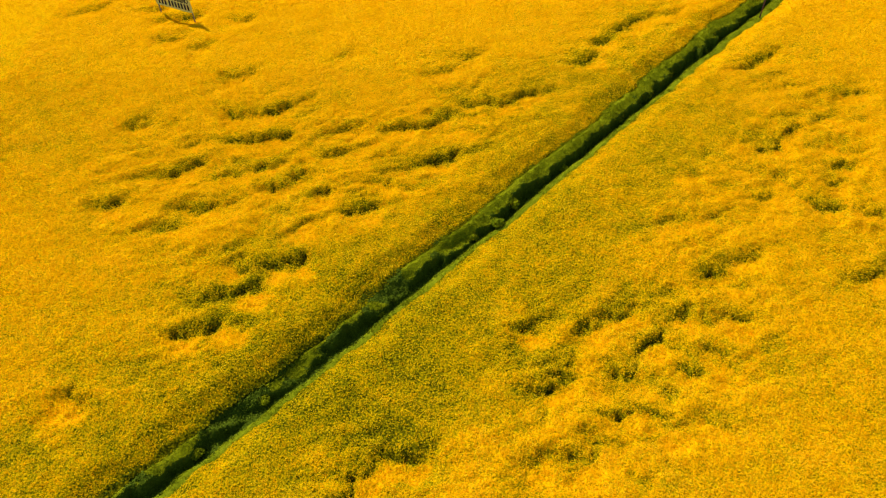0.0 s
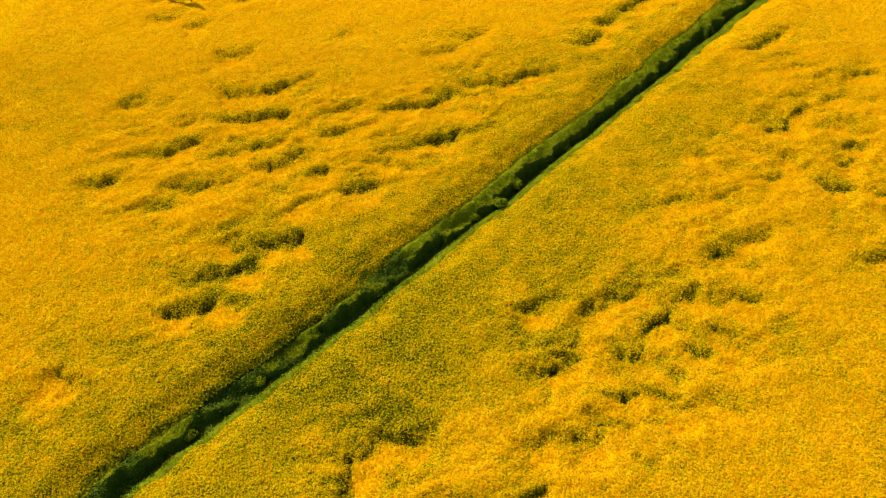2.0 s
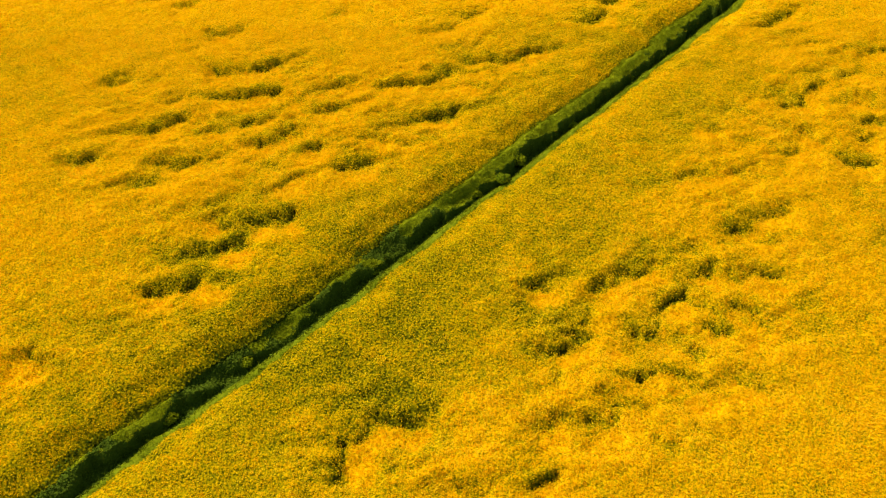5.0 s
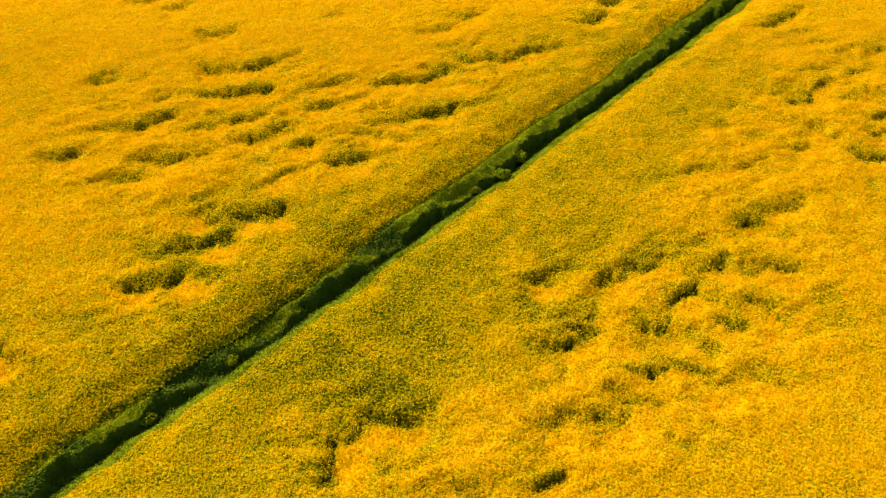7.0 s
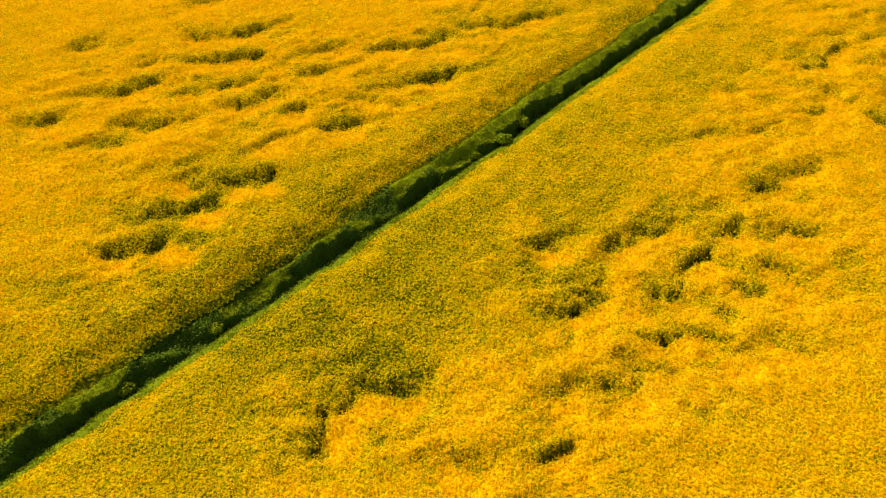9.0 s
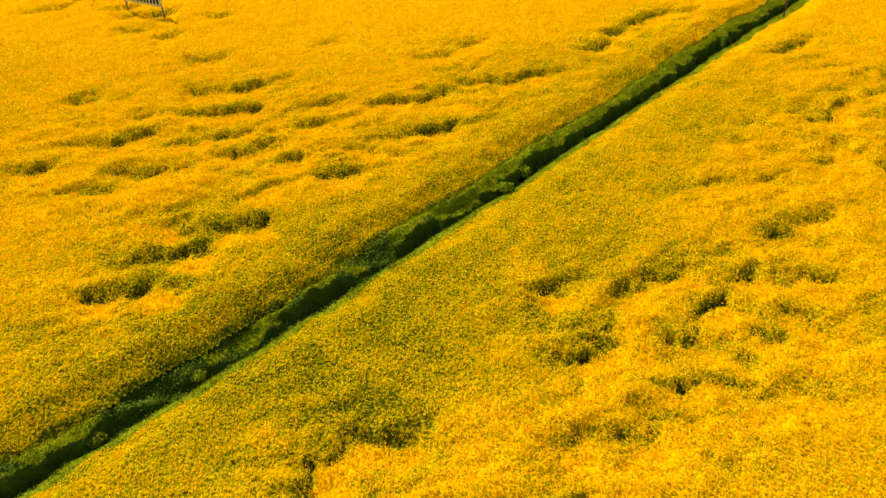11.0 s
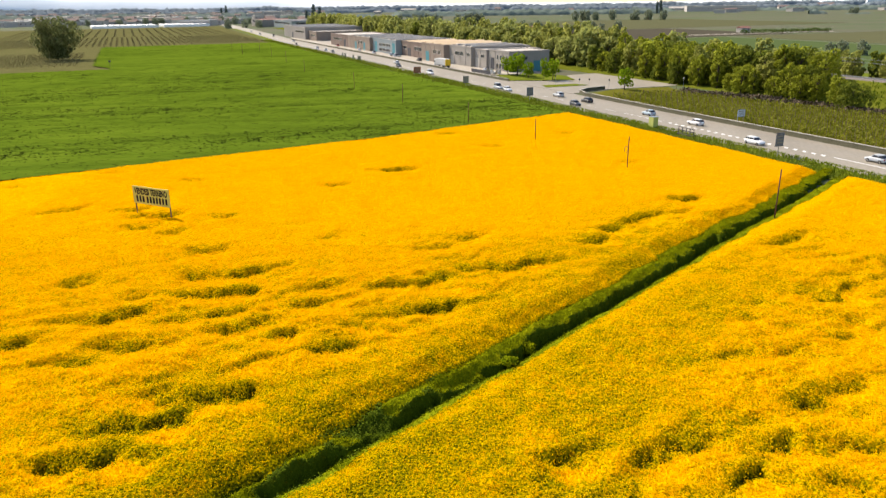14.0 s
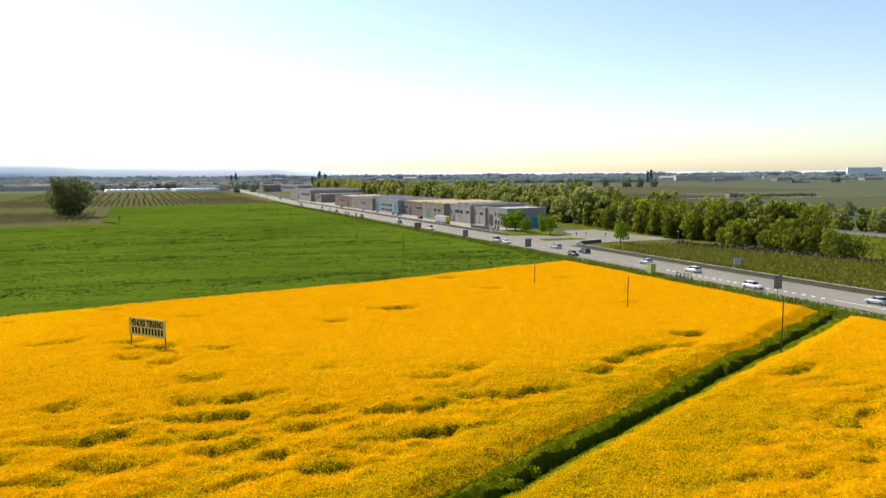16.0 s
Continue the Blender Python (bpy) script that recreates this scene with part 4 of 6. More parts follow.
# brush heap along the wood's edge
BRUSH = material("dry_brush", [(0.05, 0.038, 0.024), (0.10, 0.075, 0.048), (0.15, 0.115, 0.07)], 1.5, 0, 0.9, random="island")
n = 3600
s = RNG.uniform(28, 92, n)
a = np.interp(s, [28, 92], [62, 49.5]) + RNG.normal(0, 1.5, n)
pts = np.stack([a, s, 0.15 + 1.5 * RNG.random(n) * (0.4 + rough(s, a, 4, 5))], -1)
structure("brush_heap", leaf_cloud("brush_heap", pts, RNG.normal(0, 1, (n, 3)) + [0, 0, 1], 0.55, [BRUSH], RNG), "dry brown brushwood along the edge of the wood", "brushwood", "stuff").matrix_basis = RM

# ---- woods ----
WOOD_LABELS = ["leafy roadside tree in fresh spring green", "dense dark green tree in the wood", "pale blossoming tree in the wood", "slender spring tree in the wood"]
kinds, coarse = [], []
for name, height, width, mat, seed, bare, lobes in ((0, 14, 9.6, 0, 1, 0.10, 24), (1, 13, 10.5, 1, 2, 0.04, 26), (2, 14, 9.0, 2, 3, 0.10, 22), (3, 15, 7.5, 0, 4, 0.12, 22), (0, 11, 10.0, 0, 5, 0.04, 24), (1, 12, 9.0, 1, 6, 0.03, 22)):
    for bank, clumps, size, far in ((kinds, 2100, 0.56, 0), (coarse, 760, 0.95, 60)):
        # far copies swap spring green for the haze-paled leaf
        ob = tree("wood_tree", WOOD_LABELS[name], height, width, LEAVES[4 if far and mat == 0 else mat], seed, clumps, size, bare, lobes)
        ob.matrix_basis = Matrix.Translation(rd(62 + 14 * seed + 3.3 * far, 79 + 1.6 * seed))
        tagged(ob, "", "", "trees of the wood")
        bank.append(ob)
for s in np.arange(46, 330, 5.6):
    front = float(np.interp(s, [46, 90, 140, 180, 330], [66, 66, 70, 74, 78]))
    for j, a in enumerate(np.arange(front, 96, 6.0)):
        if s < 46 + (a - 66) * 1.0:
            continue
        k = RNG.choice(6, p=[0.26, 0.14, 0.14, 0.18, 0.16, 0.12] if s < 150 else [0.28, 0.04, 0.26, 0.22, 0.16, 0.04])
        p = rd(s + RNG.uniform(-2.6, 2.6), a + RNG.uniform(-2.2, 2.2))
        sc = RNG.uniform(0.68, 1.15) * (0.84 if j == 0 else 1.05) * (1.0 if s < 180 else 1.2)
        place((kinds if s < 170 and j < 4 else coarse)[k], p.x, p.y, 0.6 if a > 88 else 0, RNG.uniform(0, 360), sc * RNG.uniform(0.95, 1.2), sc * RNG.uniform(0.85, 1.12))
for s in np.arange(334, 760, 8.0):
    for a in (82, 91):
        k = RNG.choice(6, p=[0.3, 0.03, 0.28, 0.22, 0.14, 0.03])
        p = rd(s + RNG.uniform(-3, 3), a + RNG.uniform(-3, 3))
        sc = RNG.uniform(1.05, 1.5)
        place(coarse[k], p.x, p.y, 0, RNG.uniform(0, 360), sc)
for s in np.arange(-30, 190, 3.6):
    p = rd(s + RNG.uniform(-2, 2), 119 + RNG.uniform(-3, 9))
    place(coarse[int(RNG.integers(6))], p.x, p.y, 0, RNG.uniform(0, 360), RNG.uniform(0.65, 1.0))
bush = tree("round_bush", "rounded dark green bush at the vineyard's end", 7.4, 8.4, LEAVES[1], 12, 1100, 0.6, 0.0, 13)
bush.matrix_basis = Matrix.Translation((106.2, 200.0, 0))

# single trees
# brownish budding green, lightened to paint the haze over it
HAZED_BUD_LEAF = material("budding_leaf_haze", [(0.105, 0.12, 0.045), (0.145, 0.16, 0.06), (0.195, 0.205, 0.08)], 3.0, 0, 0.8, random="island", leaf=0.5, spec=0.0)
big = tree("field_tree", "large dark spreading tree standing between the fields", 24, 29, HAZED_BUD_LEAF, 21, 5600, 0.95, 0.10, 26, False, True)
big.matrix_basis = Matrix.Translation((-226.5, 433, 0))
park = tree("junction_tree", "young bright green tree on the junction lawn", 7.4, 5.6, LEAVES[3], 22, 700, 0.5, 0.22, 9)
park.matrix_basis = Matrix.Translation(rd(107.9, 38.8, 0.1))
tagged(park, "", "", "young trees at the junction")
for (x, y), h, w in (((37.9, 289.6), 8.1, 1.05), ((29.5, 298.4), 6.2, 0.9), ((34.3, 287.5), 8.6, 0.62), ((25.9, 308.0), 9.2, 1.45), ((22.5, 312), 7.6, 1.2)):
    place(park, x, y, 0.2, x * 31, w, h / 7.4)


# ---- poles and signs in the fields ----
pole = thing("wire_pole", "slim brown wooden pole standing in the crop", "pole", pose(42.4, 97.6, 0, 1.5, -1.0, 20), None, "poles across the fields")
part("post", Geo().tube((0, 0, -0.8), (0, 0, 7.0), 0.095, 0.075, 8).mesh("post", [WOOD], True), pole)
g = Geo()
for k in range(4):
    g.tube((0.05, 0, 6.8 - 0.28 * k), (0.22, 0, 6.84 - 0.28 * k), 0.025, None, 5)
part("insulators", g.mesh("insulators", [METAL_DARK]), pole)
for x, y, h, tilt in ((28.7, 126.6, 6.5, -1), (15.8, 154.8, 5.5, 0.5), (2.4, 184, 5.4, 0), (-16.3, 222.8, 6.1, 1), (-35.7, 263.4, 6.1, 0), (-66.0, 332.4, 6.1, -1), (-86.3, 390.7, 6.1, 0), (-105.1, 439.7, 6.1, 1), (-123.9, 488.7, 6.0, 0), (-128, 462, 6.0, 0), (-144, 497, 6.0, 0)):
    c = copy_thing(pole, pose(x, y, 0, tilt, -tilt * 0.6, x * 13))
    c.scale = (1, 1, h / 7.0)
    if y == 126.6:
        g = Geo()
        for k in range(10):
            a0, a1 = 0.628 * k, 0.628 * (k + 1)
            g.tube((-0.42 + 0.34 * math.cos(a0), 0, 4.6 + 0.62 * math.sin(a0)), (-0.42 + 0.34 * math.cos(a1), 0, 4.6 + 0.62 * math.sin(a1)), 0.035, None, 5, cap=False)
        part("wire_coil", g.mesh("wire_coil", [METAL_DARK]), c, "loose coil of dark wire")

BOARD = material("sign_board", [(0.48, 0.49, 0.11), (0.58, 0.57, 0.16)], 1.5, 0.2, 0.7)
INK = material("black_ink", [(0.012, 0.012, 0.015), (0.03, 0.03, 0.03)], 0.5, 0.0, 0.7)
sl, sr = Vector((-47.2, 100.4, 0)), Vector((-41.2, 97.4, 0))
way = (sr - sl).normalized()
sign = thing("land_sale_sign", "weathered pale land-for-sale sign with black lettering on posts", "sign", Matrix.Translation(sl) @ pose(0, 0, 0, 0, 0, math.degrees(math.atan2(way.y, way.x))))
W = (sr - sl).length
part("board", Geo().box(-0.05, W + 0.05, -0.05, 0.03, 2.55, 4.9).mesh("board", [BOARD]), sign)
for x in (0.05, W - 0.05):
    part("post", Geo().box(x - 0.07, x + 0.07, 0.032, 0.16, -0.3, 4.95).mesh("post", [STAKE]), sign)
part("frame", Geo().box(-0.1, W + 0.1, -0.07, 0.05, 4.9, 4.98).box(-0.1, W + 0.1, -0.07, 0.05, 2.48, 2.55).box(-0.12, -0.05, -0.07, 0.05, 2.55, 4.9).box(W + 0.05, W + 0.12, -0.07, 0.05, 2.55, 4.9).mesh("frame", [BOARD]), sign)


def lettering(text, width, height):
    cu = bpy.data.curves.new("lettering", "FONT")
    cu.body, cu.size, cu.extrude, cu.offset = text, 1.0, 0.004, 0.045
    ob = bpy.data.objects.new("lettering", cu)
    me = bpy.data.meshes.new_from_object(ob)
    bpy.data.objects.remove(ob)
    co = np.array([v.co for v in me.vertices])
    lo, hi = co.min(0), co.max(0)
    for v in me.vertices:
        v.co = ((v.co.x - lo[0]) / (hi[0] - lo[0]) * width, (v.co.y - lo[1]) / (hi[1] - lo[1]) * height, v.co.z)
    me.materials.append(INK)
    return me


part("lettering", lettering("VENDESI TERRENO", W - 0.4, 0.95), sign, "black capital lettering", pose(0.2, -0.058, 3.82, 90))
for i in range(10):
    x = 0.45 + i * (W - 1.0) / 9.6 + (0.22 if i > 2 else 0)
    part("bar", Geo().box(x, x + 0.36, -0.06, -0.052, 2.75, 3.65).mesh("bar", [INK]), sign, "plain black bar")


# ---- workshops along the road ----
GLASS = material("dark_glass", [(0.02, 0.025, 0.03), (0.05, 0.06, 0.07)], 2.0, 0.0, 0.15, spec=0.6)
TEAL = material("teal_door", [(0.05, 0.20, 0.24), (0.09, 0.28, 0.32)], 1.0, 0.2, 0.5)
PANEL_GREY = material("grey_panel", [(0.25, 0.23, 0.205), (0.34, 0.31, 0.28)], 5.0, 0.5, 0.85)
PANEL_TAN = material("tan_panel", [(0.22, 0.175, 0.14), (0.31, 0.25, 0.205)], 5.0, 0.5, 0.85)
PANEL_BLUE = material("blue_panel", [(0.21, 0.245, 0.255), (0.29, 0.32, 0.33)], 5.0, 0.5, 0.8)
PANEL_BROWN = material("brown_panel", [(0.16, 0.12, 0.10), (0.25, 0.19, 0.16)], 5.0, 0.5, 0.85)
ROOF_PALE = material("pale_roof", [(0.40, 0.36, 0.31), (0.54, 0.49, 0.43)], 8.0, 0.6, 0.8)
ROOF_TAN = material("tan_roof", [(0.45, 0.33, 0.20), (0.62, 0.48, 0.32)], 8.0, 0.6, 0.85)
ROOF_RED = material("clay_roof", [(0.22, 0.11, 0.085), (0.31, 0.16, 0.125)], 5.0, 0.5, 0.9)


def workshop(label, s0, s1, a0, a1, h, wall, roof, front=(), end=(), bays=6.0, ridge=0.0, skylights=0):
    """A flat-roofed hall; front and end hold openings (kind, from, to, bottom, top) along those faces."""
    ob = road_thing("workshop", label, "industrial building", s0, a0, 0, 0, "workshops along the road")
    L, D = s1 - s0, a1 - a0
    part("wall", Geo().box(0, D, 0, L, -0.1, h).mesh("wall", [wall]), ob)
    g = Geo()
    for x0, x1, y0, y1 in ((-0.12, 0.25, -0.12, L + 0.12), (D - 0.25, D + 0.12, -0.12, L + 0.12), (0.25, D - 0.25, -0.12, 0.25), (0.25, D - 0.25, L - 0.25, L + 0.12)):
        g.box(x0, x1, y0, y1, h - 0.25, h + 0.5)
    part("parapet", g.mesh("parapet", [wall]), ob)
    if ridge:
        g = Geo()
        n = max(1, int(round(L / 12)))
        for i in range(n):
            y0, y1 = 0.25 + (L - 0.5) * i / n, 0.25 + (L - 0.5) * (i + 1) / n
            g.add([(0.25, y0, h + 0.05), (D - 0.25, y0, h + 0.05), (D - 0.25, (y0 + y1) / 2, h + ridge), (0.25, (y0 + y1) / 2, h + ridge), (0.25, y1, h + 0.05), (D - 0.25, y1, h + 0.05)],
                  [(0, 1, 2, 3), (3, 2, 5, 4), (0, 3, 4), (1, 5, 2)])
        part("roof", g.mesh("roof", [roof]), ob)
    else:
        part("roof", Geo().box(0.25, D - 0.25, 0.25, L - 0.25, h + 0.004, h + 0.15).mesh("roof", [roof]), ob)
    for i in range(skylights):
        y = L * (i + 0.5) / skylights
        part("skylight", Geo().box(2, D - 2, y - 1.0, y + 1.0, h + 0.15, h + 0.95, bevel=0.25).mesh("skylight", [ROOF_PALE]), ob, "pale raised rooflight")
    n = int(L / bays)
    for i in range(1, n):
        part("joint_pilaster", Geo().box(-0.10, -0.002, i * L / n - 0.18, i * L / n + 0.18, 0, h - 0.26).mesh("joint_pilaster", [wall]), ob)
    for kind, p, q, z0, z1 in front:
        opening(ob, kind, lambda u, d: (d, u), p, q, z0, z1)
    for kind, p, q, z0, z1 in end:
        opening(ob, kind, lambda u, d: (u, d), p, q, z0, z1)
    return ob


def opening(ob, kind, at, p, q, z0, z1):
    def slab(u0, u1, d0, d1, b0, b1, g=None):
        (x0, y0), (x1, y1) = at(u0, d0), at(u1, d1)
        return (g or Geo()).box(min(x0, x1), max(x0, x1), min(y0, y1), max(y0, y1), b0, b1)
    if kind == "window":
        w = part("window", slab(p, q, -0.03, -0.004, z0, z1).mesh("window", [GLASS]), ob, "dark glazed window")
        g = Geo()
        for u0, u1, b0, b1 in ((p - 0.12, q + 0.12, z1, z1 + 0.12), (p - 0.12, q + 0.12, z0 - 0.14, z0), (p - 0.12, p, z0, z1), (q, q + 0.12, z0, z1)):
            slab(u0, u1, -0.12, -0.004, b0, b1, g)
        part("frame", g.mesh("frame", [CONCRETE_PALE]), w)
        n = int((q - p) / 1.5)
        for i in range(1, n):
            u = p + (q - p) * i / n
            part("mullion", slab(u - 0.05, u + 0.05, -0.08, -0.031, z0, z1).mesh("mullion", [METAL_DARK]), w)
    else:
        mat = TEAL if kind == "teal" else METAL_DARK if kind == "dark" else CONCRETE_PALE
        d = part("door", slab(p, q, -0.06, -0.004, z0, z1).mesh("door", [mat]), ob, "large roller door")
        g = Geo()
        for i in range(1, 6):
            b = z0 + (z1 - z0) * i / 6
            slab(p, q, -0.09, -0.061, b - 0.04, b + 0.04, g)
        part("rib", g.mesh("rib", [mat]), d)


workshop("grey concrete workshop with a flat roof and dark windows", 186, 206, 35.2, 55, 8.3, PANEL_GREY, ROOF_PALE,
         [("dark", 14.2, 17.6, 0, 5.2)] + [("window", 1.4 + i * 3.0, 2.7 + i * 3.0, 4.6, 6.6) for i in range(4)] + [("window", 1.0 + i * 3.0, 3.2 + i * 3.0, 0.8, 3.0) for i in range(4)],
         [("teal", 12, 16, 0, 4.5), ("window", 3, 9, 4.8, 6.4), ("window", 3, 9, 1.2, 3.0)])
workshop("pale grey workshop with ribbon windows", 206.2, 219, 34.2, 62, 8.0, PANEL_GREY, ROOF_PALE, [("window", 2, 6, 4.8, 6.0), ("pale", 8, 11.5, 0, 4.5)])
workshop("beige concrete workshop with a long dark window", 219.2, 245, 32.5, 64, 8.6, PANEL_GREY, ROOF_PALE, [("window", 9, 19, 4.6, 6.4), ("window", 1.5, 5, 4.8, 6.2), ("pale", 20.5, 24, 0, 4)], skylights=3)
workshop("brown workshop with a wide tan roof and teal door", 245.3, 276, 29.5, 64, 8.6, PANEL_TAN, ROOF_TAN, [("teal", 20, 25, 0, 5), ("window", 4, 8, 4.2, 6), ("window", 10, 14, 4.2, 6)], ridge=1.1)
workshop("dark brown workshop set back from its yard", 276.3, 317.5, 33, 64, 7.8, PANEL_BROWN, ROOF_TAN, [("teal", 3, 6, 0, 4.5), ("window", 9, 20, 3.8, 5.6), ("dark", 26, 31, 0, 4.6), ("window", 33, 38, 3.8, 5.4)], ridge=0.8)
workshop("white and blue panelled hall with teal doors", 318, 363, 29.5, 66, 7.8, PANEL_BLUE, ROOF_PALE, [("teal", 2, 7, 0, 6.5), ("teal", 36, 41, 0, 6.5), ("window", 10, 32, 4.2, 5.6), ("window", 10, 32, 1.2, 2.6)], skylights=4)
workshop("tan workshop with small windows", 363.3, 414, 27.5, 66, 7.8, PANEL_TAN, ROOF_PALE, [("teal", 10, 14, 0, 5), ("teal", 30, 34, 0, 5)] + [("window", 16 + 4 * i, 18.5 + 4 * i, 4, 5.6) for i in range(3)], skylights=4)
workshop("grey and rust workshop", 414.3, 462, 27.5, 60, 7.8, PANEL_BROWN, ROOF_PALE, [("dark", 6, 11, 0, 5), ("window", 16, 40, 4.0, 5.4)])
workshop("long pale hall with rooflights", 548, 640, 27, 110, 9.6, PANEL_GREY, ROOF_PALE, [("window", 4, 40, 5.5, 7), ("dark", 50, 56, 0, 5)], [("window", 6, 26, 5.0, 6.5)], skylights=9)
workshop("low pale annex before the long hall", 520, 547.7, 30, 70, 7.0, PANEL_TAN, ROOF_PALE, [("window", 4, 20, 3.5, 5)])
workshop("long bluish panelled shed with rooflights", 840, 960, 75, 180, 9.0, PANEL_BLUE, ROOF_PALE, [("window", 10, 110, 5.5, 7.5)], [("window", 6, 90, 5.5, 7.5)], skylights=10)
workshop("dull grey warehouse with a reddish roof", 965, 1060, 60, 130, 9.0, PANEL_GREY, ROOF_RED, [("window", 10, 80, 6, 8)])


# ---- orchard, glasshouses and the far plain ----
ORCHARD = material("orchard_ground", [(0.075, 0.078, 0.030), (0.11, 0.105, 0.040), (0.145, 0.13, 0.055)], 12, 1.2, 0.95, bump=0.1, spec=0.0)
TWIG = material("bare_vine", [(0.13, 0.11, 0.046), (0.17, 0.145, 0.06), (0.21, 0.18, 0.075)], 2.0, 0, 0.9, random="island", spec=0.0)
patch("orchard_ground", [(284, -124), (316, -126), (506, -126), (506, -8), (1060, 14), (1060, -420), (300, -420)], -0.1, 0.12, ORCHARD, "dry straw-coloured ground of the vineyard", "ground")


def vine_lines(count, s0, s1, a_of, label, step):
    """Rows of trained vines as posts and a twiggy hedge; far off, so each row is one thing with two parts."""
    for i in range(count):
        a = a_of(i)
        row = road_thing("vine_row", label, "vines", s0, a, 0.1, 0, "vine rows beyond the wheat")
        n = int((s1 - s0) * 4.0)
        pts = np.stack([RNG.normal(0, 0.5, n), RNG.uniform(0, s1 - s0, n), RNG.uniform(0.1, 1.7, n)], -1)
        part("vine_leaves", leaf_cloud("vine_leaves", pts, np.zeros((n, 3)) + [-0.2, -0.4, 0.6], 0.34, [TWIG], RNG, 0.6), row)
        me = Geo().tube((0, 0, 0), (0, 0, 2.3), 0.06, None, 4).mesh("stake", [STAKE])
        for j in range(int((s1 - s0) / step)):
            part("stake", me, row, "", pose(0, j * step, 0))


vine_lines(58, 322, 430, lambda i: -142 - i * 3.0, "leafless row of old vines on stakes", 12)
vine_lines(66, 520, 690, lambda i: -14 - i * 4.2, "dry row of vines beyond the wheat", 24)
vine_lines(24, 710, 960, lambda i: -18 - i * 9.0, "dry row of vines far beyond the wheat", 40)
HEDGE = material("low_hedge", [(0.03, 0.055, 0.01), (0.07, 0.10, 0.02)], 2.0, 0, 0.9, random="island", leaf=0.2, spec=0.0)

PLASTIC = material("greenhouse_film", [(0.82, 0.81, 0.78), (0.92, 0.91, 0.88)], 6.0, 0.6, 0.6)


def tunnel(x0, y0, x1, y1, label):
    """A block of film tunnels side by side, seen across their ends."""
    p, q = Vector((x0, y0, 0)), Vector((x1, y1, 0))
    w = (q - p)
    ob = thing("greenhouse", label, "greenhouse", Matrix.Translation(p) @ pose(0, 0, 0, 0, 0, math.degrees(math.atan2(w.y, w.x))), None, "glasshouses beyond the fields")
    n = int(w.length / 8)
    pts = [(4.0 - 4.0 * math.cos(math.pi * k / 8), 2.9 + 0.9 * math.sin(math.pi * k / 8)) for k in range(9)]
    for i in range(n):
        part("tunnel_bay", Geo().profile([(0, 0)] + pts + [(8, 0)], 0, 55).mesh("tunnel_bay", [PLASTIC]), ob, "", pose(i * 8, 0, 0))
    return ob


tunnel(-496, 1060, -415, 1102, "row of white film-covered greenhouse tunnels")
tunnel(-411, 1104, -352, 1136, "row of white film-covered greenhouse tunnels")

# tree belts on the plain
# leaf colours paled and blued: the distance haze is painted into them
HAZED_LEAF = [material("leaf_haze_green", [(0.17, 0.20, 0.125), (0.21, 0.24, 0.155), (0.25, 0.28, 0.18)], 8.0, 0, 1.0, random="island", leaf=0.4, spec=0.0),
            material("leaf_haze_blue", [(0.085, 0.115, 0.10), (0.115, 0.145, 0.125), (0.15, 0.18, 0.15)], 12.0, 0, 1.0, spec=0.0)]


def belt(x0, y0, x1, y1, h, width, mat, label="belt of trees far across the plain", clump=2.2, gaps=0.0, dense=1.0):
    """A far line of trees: many leaf clumps heaped in uneven crowns."""
    L = math.hypot(x1 - x0, y1 - y0)
    n = int(L * width * h / clump ** 2 * 0.10 * dense) + 60
    t = RNG.uniform(0, 1, n)
    d = RNG.normal(0, width / 2.4, n)
    if gaps:
        t = t[rough(t * L, t * 0, 60, 7) > gaps]
        d = d[:len(t)]
    top = h * (0.45 + 0.75 * rough(t * L, d * 0.3, h * 1.6, 3))
    z = top * np.sqrt(RNG.uniform(0.02, 1, len(t)))
    ux, uy = (x1 - x0) / L, (y1 - y0) / L
    pts = np.stack([x0 + ux * t * L - uy * d, y0 + uy * t * L + ux * d, z], -1)
    return structure("tree_belt", leaf_cloud("tree_belt", pts, np.zeros((len(t), 3)) + [-0.3, -0.4, 0.6], clump, [mat], RNG, 0.16), label, "trees", "stuff")


# farthest foliage, blue-grey with painted haze
HAZED_LEAF.append(material("leaf_haze_grey", [(0.11, 0.14, 0.16), (0.14, 0.17, 0.19), (0.17, 0.20, 0.22)], 20.0, 0, 1.0, spec=0.0))
def canopy(x0, y0, x1, y1, h, width, mat, label="hazy wooded belt far across the plain", gaps=0.0, cell=7.0):
    """A far wood seen over its crowns: an uneven lumpy roof of foliage."""
    L = math.hypot(x1 - x0, y1 - y0)
    n, m = int(L / cell) + 1, max(5, int(2 * width / cell))
    t, d = np.meshgrid(np.linspace(0, L, n), np.linspace(-1, 1, m), indexing="ij")
    d2 = d * width
    tall = h * (0.45 + 0.55 * rough(t, d2, 120, 3) + 0.5 * (grain(t, d2, 11, 6) - 0.5) + 0.45 * (grain(t, d2, 6, 8) - 0.5)) * smooth(gaps - 0.04, gaps + 0.10, rough(t, d2 * 0.4, 90, 7))
    z = tall * np.sqrt(np.clip(1 - d ** 4, 0, 1)) - 0.3
    ux, uy = (x1 - x0) / L, (y1 - y0) / L
    idx = np.arange(n * m).reshape(n, m)
    f = np.stack([idx[:-1, :-1], idx[1:, :-1], idx[1:, 1:], idx[:-1, 1:]], -1).reshape(-1, 4)
    v = np.stack([x0 + ux * t - uy * d2, y0 + uy * t + ux * d2, z], -1).reshape(-1, 3)
    return structure("tree_belt", array_mesh("tree_belt", v, f, [mat], True), label, "trees", "stuff")


